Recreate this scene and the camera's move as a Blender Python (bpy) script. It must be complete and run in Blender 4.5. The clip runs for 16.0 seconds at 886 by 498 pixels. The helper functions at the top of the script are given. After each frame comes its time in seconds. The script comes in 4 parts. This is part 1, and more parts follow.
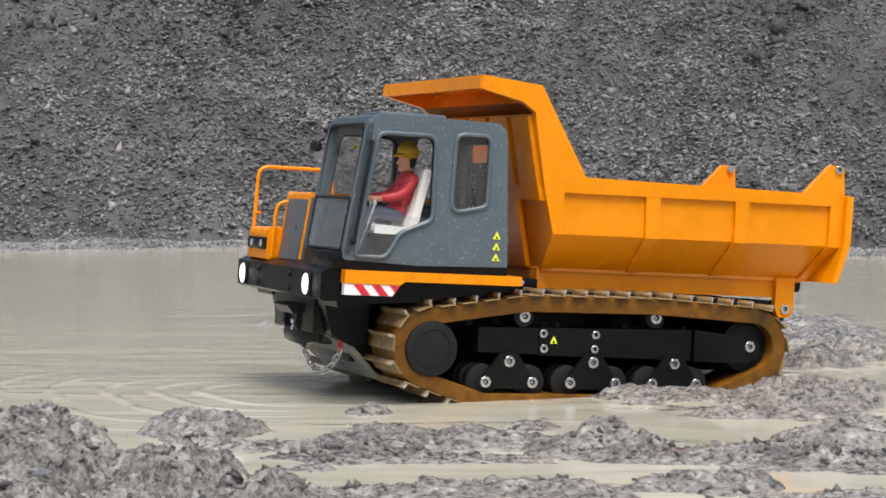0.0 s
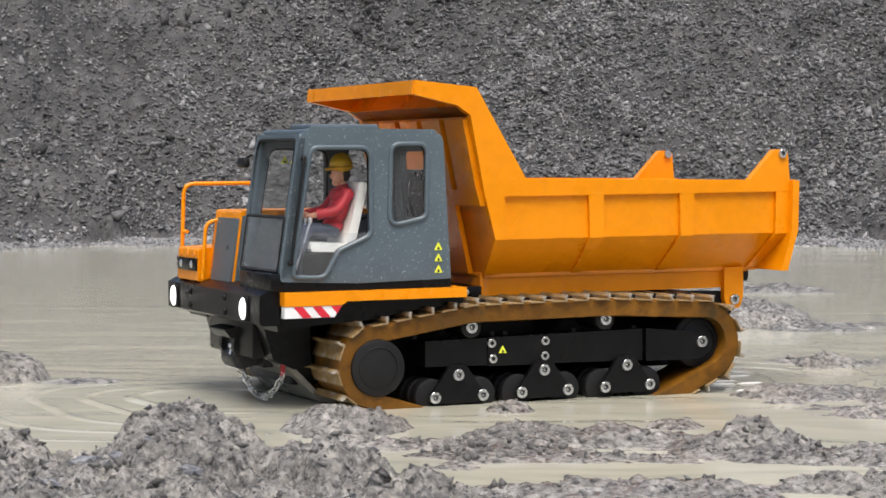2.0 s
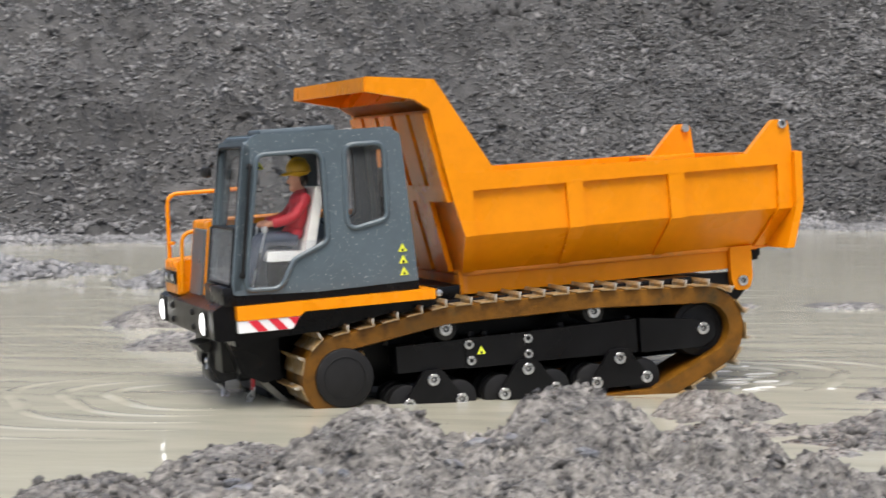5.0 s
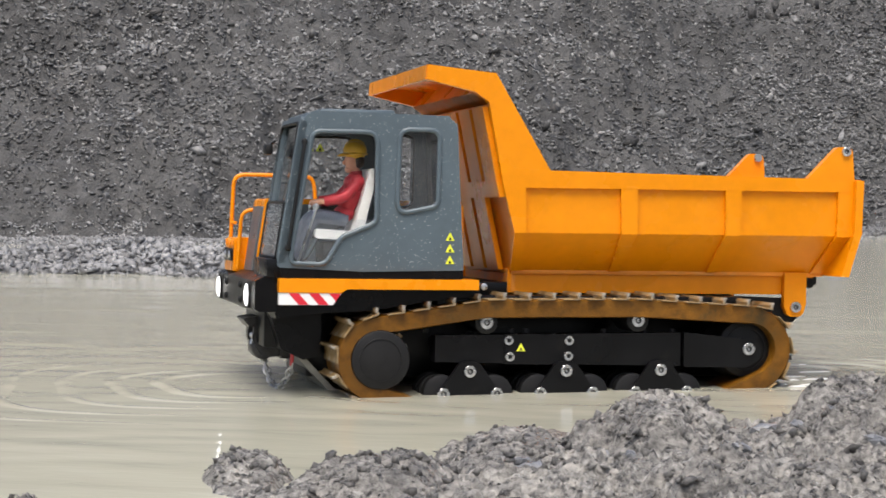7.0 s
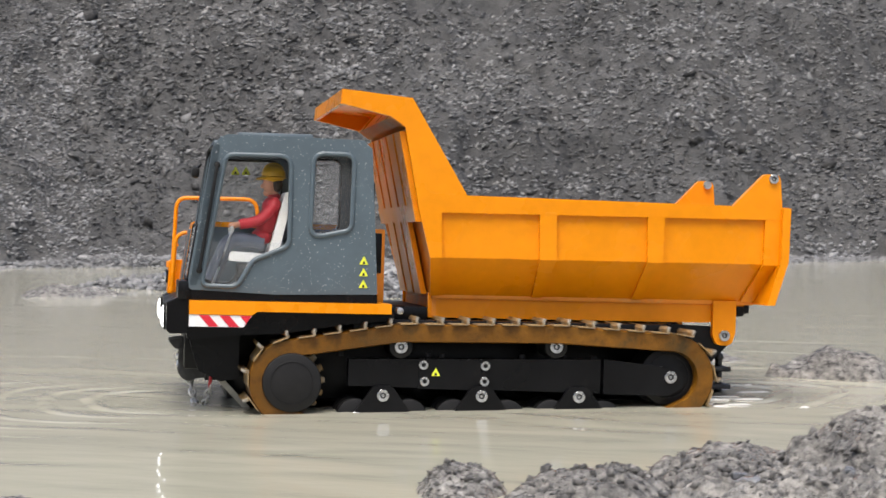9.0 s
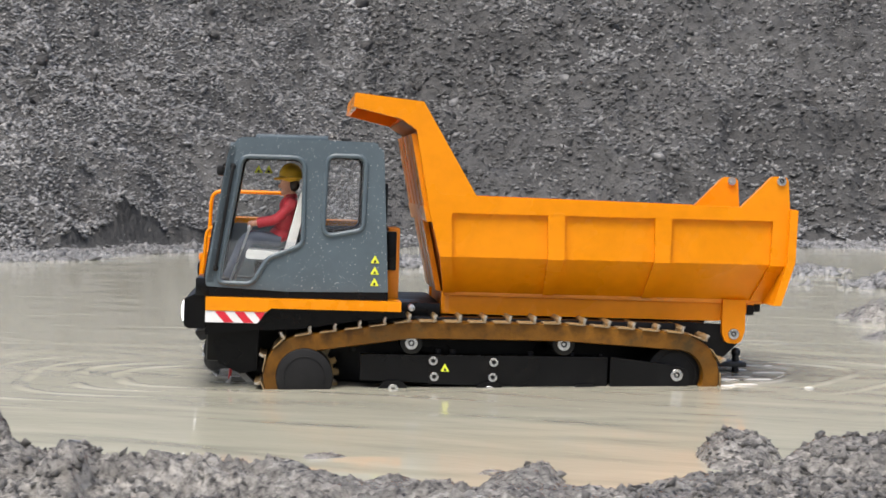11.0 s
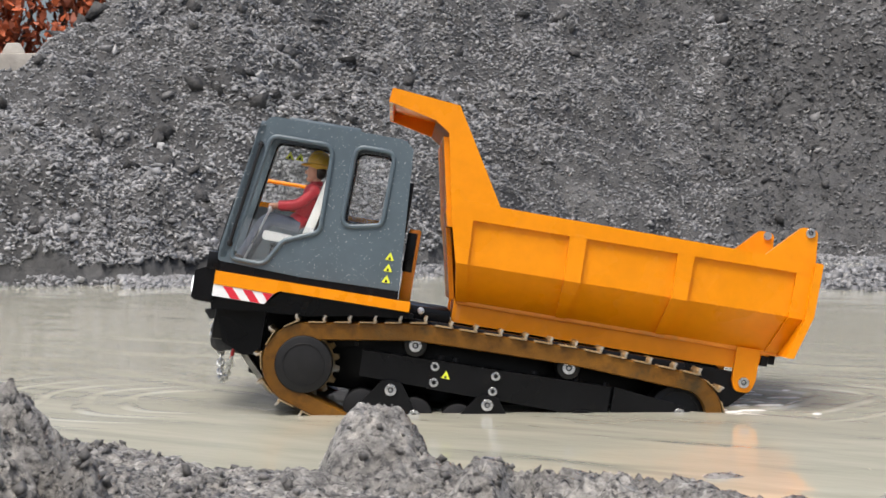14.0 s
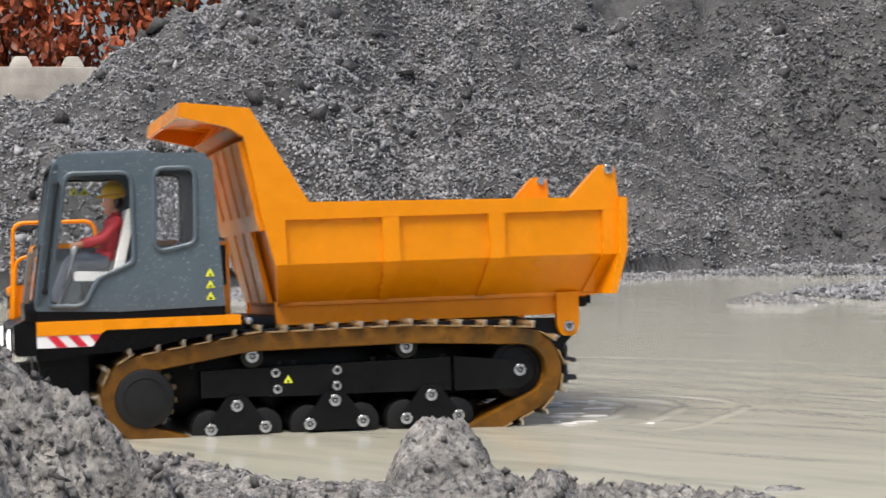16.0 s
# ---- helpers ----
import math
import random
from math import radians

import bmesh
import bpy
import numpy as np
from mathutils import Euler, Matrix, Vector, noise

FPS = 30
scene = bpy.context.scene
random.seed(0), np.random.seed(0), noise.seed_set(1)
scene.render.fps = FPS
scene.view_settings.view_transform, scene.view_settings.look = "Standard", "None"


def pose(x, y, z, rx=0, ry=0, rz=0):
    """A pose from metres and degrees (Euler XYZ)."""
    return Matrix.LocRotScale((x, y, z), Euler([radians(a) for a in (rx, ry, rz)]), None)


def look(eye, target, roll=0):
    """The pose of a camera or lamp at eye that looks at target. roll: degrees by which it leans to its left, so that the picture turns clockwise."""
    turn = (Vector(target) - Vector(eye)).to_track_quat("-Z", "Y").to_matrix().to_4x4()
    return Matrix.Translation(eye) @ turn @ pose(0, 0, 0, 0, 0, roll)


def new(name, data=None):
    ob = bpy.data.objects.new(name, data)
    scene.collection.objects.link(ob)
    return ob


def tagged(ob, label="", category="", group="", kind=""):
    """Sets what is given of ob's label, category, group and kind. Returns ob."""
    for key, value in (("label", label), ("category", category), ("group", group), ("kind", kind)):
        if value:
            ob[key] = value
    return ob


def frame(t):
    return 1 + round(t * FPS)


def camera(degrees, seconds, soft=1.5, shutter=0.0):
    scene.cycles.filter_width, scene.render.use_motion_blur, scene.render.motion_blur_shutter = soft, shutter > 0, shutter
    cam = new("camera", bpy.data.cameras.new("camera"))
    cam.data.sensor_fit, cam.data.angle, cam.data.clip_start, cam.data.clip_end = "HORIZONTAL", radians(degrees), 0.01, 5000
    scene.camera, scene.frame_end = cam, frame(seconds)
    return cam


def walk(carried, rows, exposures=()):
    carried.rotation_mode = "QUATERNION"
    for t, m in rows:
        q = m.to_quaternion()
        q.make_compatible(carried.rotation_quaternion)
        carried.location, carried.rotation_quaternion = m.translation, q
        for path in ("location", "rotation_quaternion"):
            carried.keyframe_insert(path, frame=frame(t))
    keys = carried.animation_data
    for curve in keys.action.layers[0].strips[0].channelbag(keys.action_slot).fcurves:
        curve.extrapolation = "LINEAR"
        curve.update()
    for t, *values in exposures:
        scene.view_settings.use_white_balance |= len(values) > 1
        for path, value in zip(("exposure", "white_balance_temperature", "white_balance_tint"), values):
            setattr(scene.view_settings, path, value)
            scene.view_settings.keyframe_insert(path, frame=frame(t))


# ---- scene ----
cam = camera(23.93, 16.0, soft=1.5, shutter=0.4)
# the operator turns with the crawler; the stand barely moves
PATH = [
    (0, pose(0.0000, 0.0000, 0.1840, 87.712, -0.206, 0.000)),
    (0.5, pose(-0.0025, 0.0016, 0.1844, 87.571, -0.168, 1.009)),
    (1, pose(-0.0031, 0.0018, 0.1850, 87.541, -0.185, 1.823)),
    (1.5, pose(-0.0073, 0.0027, 0.1855, 87.530, -0.177, 2.648)),
    (2, pose(-0.0102, 0.0027, 0.1860, 87.556, -0.094, 3.492)),
    (2.5, pose(-0.0138, 0.0025, 0.1867, 87.515, -0.274, 4.368)),
    (3, pose(-0.0186, 0.0023, 0.1862, 87.454, -0.262, 5.221)),
    (3.5, pose(-0.0237, 0.0016, 0.1869, 87.393, -0.198, 6.212)),
    (4, pose(-0.0303, 0.0012, 0.1878, 87.466, -0.120, 7.448)),
    (4.5, pose(-0.0408, 0.0017, 0.1879, 87.533, -0.124, 9.109)),
    (5, pose(-0.0487, -0.0160, 0.1861, 87.221, 0.312, 12.059)),
    (5.2, pose(-0.0455, -0.0333, 0.1880, 87.232, 0.137, 13.357)),
    (7.3, pose(-0.0724, -0.0326, 0.1728, 87.609, -0.030, 19.013)),
    (7.5, pose(-0.0748, -0.0336, 0.1736, 87.834, -0.055, 19.184)),
    (8, pose(-0.0770, -0.0369, 0.1737, 88.184, 0.041, 20.325)),
    (8.2, pose(-0.0793, -0.0375, 0.1731, 88.306, -0.014, 20.874)),
    (10.3, pose(-0.0725, -0.0913, 0.1615, 87.725, 0.068, 29.026)),
    (10.5, pose(-0.0636, -0.1060, 0.1648, 87.816, -0.059, 29.521)),
    (11, pose(-0.0559, -0.1250, 0.1686, 87.687, -0.065, 30.943)),
    (11.5, pose(-0.0568, -0.1336, 0.1700, 87.698, 0.158, 32.585)),
    (12, pose(-0.0582, -0.1413, 0.1718, 87.753, 0.220, 34.356)),
    (12.5, pose(-0.0597, -0.1469, 0.1727, 87.815, 0.270, 36.009)),
    (13, pose(-0.0604, -0.1536, 0.1734, 87.917, 0.303, 37.522)),
    (13.5, pose(-0.0633, -0.1594, 0.1738, 88.018, 0.439, 39.080)),
    (14, pose(-0.0650, -0.1662, 0.1754, 88.074, 0.250, 40.411)),
    (14.5, pose(-0.0646, -0.1684, 0.1763, 88.095, 0.359, 41.394)),
    (15, pose(-0.0645, -0.1718, 0.1762, 88.209, 0.323, 42.182)),
    (15.5, pose(-0.0603, -0.1765, 0.1769, 88.273, 0.299, 42.326)),
    (16, pose(-0.0579, -0.1802, 0.1776, 88.407, 0.376, 41.953)),
]
walk(cam, PATH)

# ---- world and light: a bright overcast sky ----
world = bpy.data.worlds.new("overcast_sky")
scene.world = world
world.use_nodes = True
wn, wl = world.node_tree.nodes, world.node_tree.links
sky = wn.new("ShaderNodeTexSky")
sky.sky_type = "NISHITA"
sky.sun_disc = False
sky.sun_elevation, sky.sun_rotation = radians(65), radians(171)
sky.air_density, sky.dust_density, sky.ozone_density = 0.8, 5.0, 0.5
wl.new(sky.outputs[0], wn["Background"].inputs[0])
wn["Background"].inputs[1].default_value = 0.175
sun = new("sun", bpy.data.lights.new("sun", "SUN"))
sun.data.energy, sun.data.angle, sun.data.color = 2.9, radians(40), (1.0, 0.985, 0.95)
sun.matrix_world = look((0.3, -1.95, 4.2), (0, 0, 0))
scene.view_settings.exposure = 0.0


# ---- materials ----
def mat(name, color, rough=0.5, metal=0.0, var=0.25, scale=60.0, bump=0.0, bscale=200.0, island=0.0, dirt=None, dscale=25.0, damt=0.0, gloss=0.12, **kw):
    """A surface with fine and coarse colour variation, optional dirt, relief and gloss variation."""
    m = bpy.data.materials.new(name)
    m.use_nodes = True
    n, l = m.node_tree.nodes, m.node_tree.links
    p = n["Principled BSDF"]
    p.inputs["Roughness"].default_value, p.inputs["Metallic"].default_value = rough, metal
    for k, v in kw.items():
        p.inputs[k.replace("_", " ")].default_value = v
    co = n.new("ShaderNodeTexCoord")

    def noise_tex(s, detail=6.0, r=0.6):
        t = n.new("ShaderNodeTexNoise")
        t.inputs["Scale"].default_value, t.inputs["Detail"].default_value, t.inputs["Roughness"].default_value = s, detail, r
        l.new(co.outputs["Object"], t.inputs["Vector"])
        return t

    def mix(kind, fac, a, b):
        x = n.new("ShaderNodeMix")
        x.data_type, x.blend_type = "RGBA", kind
        for sock, v in ((x.inputs[0], fac), (x.inputs[6], a), (x.inputs[7], b)):
            if hasattr(v, "is_linked"):
                l.new(v, sock)
            else:
                sock.default_value = v
        return x.outputs[2]

    def ramp(out, a, b, lo=0.3, hi=0.7):
        r = n.new("ShaderNodeMapRange")
        r.inputs["From Min"].default_value, r.inputs["From Max"].default_value = lo, hi
        r.inputs["To Min"].default_value, r.inputs["To Max"].default_value = a, b
        l.new(out, r.inputs["Value"])
        return r.outputs[0]

    c = (*color, 1)
    out = c
    if var:
        fine, coarse = noise_tex(scale), noise_tex(scale / 7, 4)
        f = n.new("ShaderNodeMath")
        f.operation = "MULTIPLY"
        l.new(ramp(fine.outputs[0], 1 - var, 1 + var), f.inputs[0])
        l.new(ramp(coarse.outputs[0], 1 - var * 0.8, 1 + var * 0.8), f.inputs[1])
        v = f.outputs[0]
        if island:
            g = n.new("ShaderNodeNewGeometry")
            f2 = n.new("ShaderNodeMath")
            f2.operation = "MULTIPLY"
            l.new(v, f2.inputs[0])
            l.new(ramp(g.outputs["Random Per Island"], 1 - island, 1 + island, 0, 1), f2.inputs[1])
            v = f2.outputs[0]
        cc = n.new("ShaderNodeCombineColor")
        for i in range(3):
            l.new(v, cc.inputs[i])
        out = mix("MULTIPLY", 1.0, c, cc.outputs[0])
        l.new(ramp(coarse.outputs[0], max(0.02, rough - gloss), min(1, rough + gloss)), p.inputs["Roughness"])
    if dirt:
        d = noise_tex(dscale, 8, 0.65)
        out = mix("MIX", ramp(d.outputs[0], 0, 1, 0.62 - damt, 0.78 - damt), out, (*dirt, 1))
    if hasattr(out, "is_linked"):
        l.new(out, p.inputs["Base Color"])
    else:
        p.inputs["Base Color"].default_value = out
    if bump:
        b = n.new("ShaderNodeBump")
        b.inputs["Strength"].default_value, b.inputs["Distance"].default_value = 1.0, bump
        l.new(noise_tex(bscale, 8, 0.65).outputs[0], b.inputs["Height"])
        l.new(b.outputs[0], p.inputs["Normal"])
    return m


MUD = (0.33, 0.31, 0.27)
ORANGE = mat("orange_paint", (0.8, 0.265, 0.0012), 0.3, var=0.05, scale=90, dirt=(0.72, 0.27, 0.03), dscale=60, damt=-0.08, bump=0.00006, bscale=200, Specular_IOR_Level=0.3)
ORANGE_SCUFFED = mat("orange_paint_dusty", (0.8, 0.27, 0.015), 0.45, var=0.1, scale=70, dirt=(0.6, 0.32, 0.11), dscale=30, damt=0.06)
GREY = mat("grey_cab_paint", (0.085, 0.115, 0.135), 0.38, var=0.08, scale=80, bump=0.0001, bscale=500)
BLACK = mat("black_paint", (0.004, 0.004, 0.0045), 0.3, var=0.3, scale=60, dirt=(0.014, 0.013, 0.012), dscale=50, damt=0.0, bump=0.0001, bscale=300, Specular_IOR_Level=0.22)
RUBBER = mat("black_rubber", (0.007, 0.007, 0.0075), 0.55, var=0.3, scale=90, dirt=(0.035, 0.031, 0.026), dscale=70, damt=0.0, Specular_IOR_Level=0.3)
BELT = mat("muddy_orange_track", (0.15, 0.062, 0.004), 0.45, var=0.45, scale=90, Specular_IOR_Level=0.3, dirt=(0.055, 0.032, 0.008), dscale=45, damt=0.12, bump=0.0006, bscale=150)
SHOE = mat("muddy_track_shoe", (0.27, 0.17, 0.06), 0.5, var=0.35, scale=120, dirt=MUD, dscale=90, damt=0.14, bump=0.0005, bscale=300)
STEEL = mat("bright_steel", (0.62, 0.62, 0.62), 0.3, 1.0, var=0.2, scale=300)
DARKSTEEL = mat("dark_steel", (0.06, 0.06, 0.06), 0.4, 0.8, var=0.3, scale=200)
SKID = mat("wet_grey_plate", (0.3, 0.29, 0.25), 0.3, 0.3, var=0.3, scale=60, dirt=MUD, dscale=40, damt=0.08)
WHITE = mat("white_film", (0.8, 0.8, 0.8), 0.35, var=0.05)
RED = mat("red_film", (0.62, 0.02, 0.04), 0.35, var=0.06)
REDPAINT = mat("red_paint", (0.42, 0.02, 0.025), 0.35, var=0.2)
YELLOW = mat("yellow_sticker", (0.75, 0.8, 0.05), 0.4, var=0.05)
INK = mat("black_print", (0.01, 0.01, 0.01), 0.5, var=0.0)
SEATW = mat("white_seat", (0.82, 0.8, 0.76), 0.5, var=0.08)
JUMPER = mat("red_plastic", (0.42, 0.018, 0.03), 0.5, var=0.15, scale=150, bump=0.0002, bscale=300)
TROUSER = mat("blue_grey_plastic", (0.07, 0.085, 0.12), 0.6, var=0.15)
SKIN = mat("tan_plastic", (0.6, 0.3, 0.19), 0.5, var=0.06)
HELMET = mat("yellow_plastic", (0.6, 0.34, 0.012), 0.35, var=0.06)
HAIR = mat("dark_brown_plastic", (0.025, 0.015, 0.01), 0.5, var=0.1)
LAMPGLOW = mat("headlamp_lens", (0.9, 0.9, 0.9), 0.2, var=0.0, Emission_Color=(1, 1, 1, 1), Emission_Strength=1.6)
GLASS = mat("clear_pane", (0.97, 0.98, 0.98), 0.02, var=0.0, Transmission_Weight=1.0, IOR=1.2)
WETPANE = mat("rain_wet_pane", (0.93, 0.94, 0.95), 0.012, var=0.0, Transmission_Weight=0.98, IOR=1.12)
SHIELD = mat("hazy_shield", (0.9, 0.92, 0.94), 0.03, var=0.0, Transmission_Weight=0.97, IOR=1.12)
DROP = mat("water_drop", (0.88, 0.91, 0.93), 0.03, var=0.0, Transmission_Weight=0.55, IOR=1.33)
GRAVEL = mat("grey_gravel", (0.225, 0.225, 0.226), 0.5, var=0.25, scale=5, island=0.42, bump=0.002, bscale=120)
DARKGRAVEL = mat("dark_damp_gravel", (0.135, 0.135, 0.134), 0.45, var=0.45, scale=4, island=0.6, bump=0.002, bscale=120)
LUMP = mat("dark_damp_soil", (0.055, 0.054, 0.053), 0.7, var=0.5, scale=40, bump=0.006, bscale=90)
FINES = mat("wet_gravel_fines", (0.062, 0.0615, 0.061), 0.6, var=0.55, scale=18, bump=0.012, bscale=45)
MUDMAT = mat("wet_grey_mud", (0.31, 0.295, 0.27), 0.2, var=0.55, scale=180, bump=0.004, bscale=320, dirt=(0.045, 0.042, 0.04), dscale=190, damt=0.13, gloss=0.15, Specular_IOR_Level=0.75)
CLOD = mat("mud_clod", (0.115, 0.11, 0.103), 0.42, var=0.4, scale=50, island=0.5, bump=0.002, bscale=200)
STONE = mat("wet_slate", (0.17, 0.175, 0.185), 0.3, var=0.3, scale=150, bump=0.0006, bscale=400)
# serves for foam and for glints painted on the water
FOAM_GLINT = mat("pale_foam_glint", (0.72, 0.72, 0.68), 0.35, var=0.1, scale=200)
SOIL = mat("packed_soil", (0.12, 0.11, 0.095), 0.8, var=0.4, scale=2, bump=0.02, bscale=8)
CONCRETE = mat("pale_concrete", (0.42, 0.39, 0.34), 0.85, var=0.25, scale=3, bump=0.01, bscale=14, dirt=(0.25, 0.24, 0.21), dscale=1.2, damt=0.06)
BARK = mat("dark_bark", (0.05, 0.035, 0.028), 0.9, var=0.3, scale=10)
LEAF = mat("copper_beech_leaf", (0.36, 0.085, 0.03), 0.55, var=0.35, scale=2.5, island=0.6)
GREENLEAF = mat("dull_green_leaf", (0.06, 0.09, 0.03), 0.6, var=0.35, scale=2.5, island=0.5)


def water_material():
    m = mat("murky_water", (0.475, 0.465, 0.372), 0.06, var=0.08, scale=1.2, IOR=1.33)
    n, l = m.node_tree.nodes, m.node_tree.links
    p = n["Principled BSDF"]
    for link in list(p.inputs["Roughness"].links):
        l.remove(link)
    p.inputs["Roughness"].default_value = 0.04
    co = n.new("ShaderNodeTexCoord")
    mp = n.new("ShaderNodeMapping")
    mp.inputs["Rotation"].default_value = (0, 0, radians(-25))
    mp.inputs["Scale"].default_value = (1.0, 2.6, 1.0)
    l.new(co.outputs["Object"], mp.inputs["Vector"])
    height = None
    for s, d, k in ((5, 1.0, 1.0), (14, 0.0, 0.08), (46, 2.0, 0.055)):
        t = n.new("ShaderNodeTexNoise")
        t.inputs["Scale"].default_value, t.inputs["Detail"].default_value, t.inputs["Distortion"].default_value = s, d, 0.6
        l.new(mp.outputs[0], t.inputs["Vector"])
        a = n.new("ShaderNodeMath")
        a.operation = "MULTIPLY_ADD"
        l.new(t.outputs[0], a.inputs[0])
        a.inputs[1].default_value = k
        if height:
            l.new(height, a.inputs[2])
        else:
            a.inputs[2].default_value = 0.0
        height = a.outputs[0]
    b = n.new("ShaderNodeBump")
    b.inputs["Strength"].default_value, b.inputs["Distance"].default_value = 1.0, 0.0022
    l.new(height, b.inputs["Height"])
    l.new(b.outputs[0], p.inputs["Normal"])
    return m


WATER = water_material()


# ---- building helpers; part lengths in millimetres in the crawler's own space ----
def link(name, bm, material, parent=None, label="", unit=0.001, smooth=None):
    if unit != 1:
        bmesh.ops.scale(bm, vec=(unit, unit, unit), verts=bm.verts)
    bmesh.ops.recalc_face_normals(bm, faces=bm.faces)
    me = bpy.data.meshes.new(name)
    bm.to_mesh(me)
    bm.free()
    for m in material if isinstance(material, (list, tuple)) else [material]:
        me.materials.append(m)
    if smooth is not None:
        for q in me.polygons:
            q.use_smooth = True
        me.set_sharp_from_angle(angle=radians(smooth))
    ob = new(name, me)
    if parent is not None:
        ob.parent = parent
    if label:
        tagged(ob, label)
    return ob


def part(name, bm, material, parent, label="", smooth=35):
    return link(name, bm, material, parent, label, smooth=smooth)


def thing(name, label, category, group=""):
    return tagged(new(name), label, category, group)


def soften(bm, geom_verts, width, segments=2):
    if width > 0:
        vs = set(geom_verts)
        edges = [e for e in bm.edges if e.verts[0] in vs and e.verts[1] in vs and len(e.link_faces) == 2 and e.calc_face_angle(0) > 0.6]
        bmesh.ops.bevel(bm, geom=edges, offset=width, segments=segments, affect="EDGES", profile=0.5)


def box(bm, x0, x1, y0, y1, z0, z1, r=0.6, mi=0):
    vs = bmesh.ops.create_cube(bm, size=1)["verts"]
    for v in vs:
        v.co = Vector(((x0 + x1) / 2 + v.co.x * (x1 - x0), (y0 + y1) / 2 + v.co.y * (y1 - y0), (z0 + z1) / 2 + v.co.z * (z1 - z0)))
    for f in {f for v in vs for f in v.link_faces}:
        f.material_index = mi
    soften(bm, vs, r)
    return bm


def round_poly(pts, radii, n=5):
    """A polygon with its corners rounded; one radius, or one a corner."""
    out = []
    k = len(pts)
    for i, p in enumerate(pts):
        r = radii[i] if isinstance(radii, (list, tuple)) else radii
        p = Vector(p)
        a, b = (Vector(pts[i - 1]) - p), (Vector(pts[(i + 1) % k]) - p)
        if r <= 0:
            out.append(tuple(p))
            continue
        ta, tb = a.normalized(), b.normalized()
        half = ta.angle(tb) / 2
        d = min(r / max(math.tan(half), 0.05), a.length * 0.48, b.length * 0.48)
        s, e = p + ta * d, p + tb * d
        for j in range(n + 1):
            u = j / n
            out.append(tuple(s * (1 - u) ** 2 + p * 2 * u * (1 - u) + e * u * u))
    return out


def plate(bm, outer, holes, w0, w1, place=None, r=0.0, mi=0):
    """A flat plate with holes; outlines in (u, v), from w0 to w1 across. place maps (u, v, w) to the crawler's x, y, z (by default u = x, w = y, v = z)."""
    place = place or (lambda u, v, w: (u, w, v))
    tmp = bmesh.new()
    edges = []
    for loop in [outer, *holes]:
        vs = [tmp.verts.new((a, b, 0)) for a, b in loop]
        edges += [tmp.edges.new((vs[i - 1], vs[i])) for i in range(len(vs))]
    bmesh.ops.triangle_fill(tmp, edges=edges, use_beauty=True)
    front = list(tmp.faces)
    ret = bmesh.ops.extrude_face_region(tmp, geom=front)
    for v in (g for g in ret["geom"] if isinstance(g, bmesh.types.BMVert)):
        v.co.z = 1.0
    bmesh.ops.recalc_face_normals(tmp, faces=tmp.faces)
    tmp.verts.index_update()
    made = [bm.verts.new(place(v.co.x, v.co.y, w0 + (w1 - w0) * v.co.z)) for v in tmp.verts]
    for f in tmp.faces:
        nf = bm.faces.new([made[v.index] for v in f.verts])
        nf.material_index = mi
    tmp.free()
    if r:
        vs = set(made)
        es = [e for e in bm.edges if e.verts[0] in vs and len(e.link_faces) == 2 and e.calc_face_angle(0) > 1.2]
        bmesh.ops.bevel(bm, geom=es, offset=r, segments=2, affect="EDGES", profile=0.5)
    return bm


def disc(bm, x, z, r, y0, y1, seg=36, bev=0.6, mi=0):
    """A cylinder along y."""
    m = Matrix.Translation((x, (y0 + y1) / 2, z)) @ pose(0, 0, 0, 90, 0, 0)
    vs = bmesh.ops.create_cone(bm, cap_ends=True, segments=seg, radius1=r, radius2=r, depth=abs(y1 - y0), matrix=m)["verts"]
    for f in {f for v in vs for f in v.link_faces}:
        f.material_index = mi
    if bev:
        vset = set(vs)
        es = [e for e in bm.edges if e.verts[0] in vset and e.verts[1] in vset and len(e.link_faces) == 2 and e.calc_face_angle(0) > 1.2]
        bmesh.ops.bevel(bm, geom=es, offset=bev, segments=2, affect="EDGES", profile=0.5)
    return bm


def ring(bm, x, z, r1, r0, y0, y1, seg=28, mi=0):
    """A washer or tube along y."""
    prof = [(r0, y0), (r1 - 0.2, y0), (r1, y0 + 0.2 * (1 if y1 > y0 else -1)), (r1, y1), (r0, y1)]
    rows = []
    for j in range(seg):
        a = 2 * math.pi * j / seg
        rows.append([bm.verts.new((x + math.cos(a) * r, y, z + math.sin(a) * r)) for r, y in prof])
    for j in range(seg):
        a, b = rows[j], rows[(j + 1) % seg]
        for i in range(len(prof)):
            k = (i + 1) % len(prof)
            bm.faces.new((a[i], a[k], b[k], b[i])).material_index = mi
    return bm


def tube(bm, pts, r, seg=10, closed=False, mi=0):
    """A round rod along a line of points."""
    pts = [Vector(p) for p in pts]
    rings = []
    n = len(pts)
    up = Vector((0.3, 0.2, 0.9))
    for i, p in enumerate(pts):
        a = pts[i - 1] if (i or closed) else p
        b = pts[(i + 1) % n] if (i < n - 1 or closed) else p
        d = (b - a).normalized()
        side = d.cross(up).normalized() if abs(d.dot(up.normalized())) < 0.98 else d.cross(Vector((1, 0, 0))).normalized()
        top = side.cross(d)
        rings.append([bm.verts.new(p + (side * math.cos(t) + top * math.sin(t)) * r) for t in (2 * math.pi * k / seg for k in range(seg))])
    for i in range(n if closed else n - 1):
        a, b = rings[i], rings[(i + 1) % n]
        for k in range(seg):
            bm.faces.new((a[k], a[(k + 1) % seg], b[(k + 1) % seg], b[k])).material_index = mi
    if not closed:
        for q in (rings[0], rings[-1]):
            bm.faces.new(q).material_index = mi
    return bm


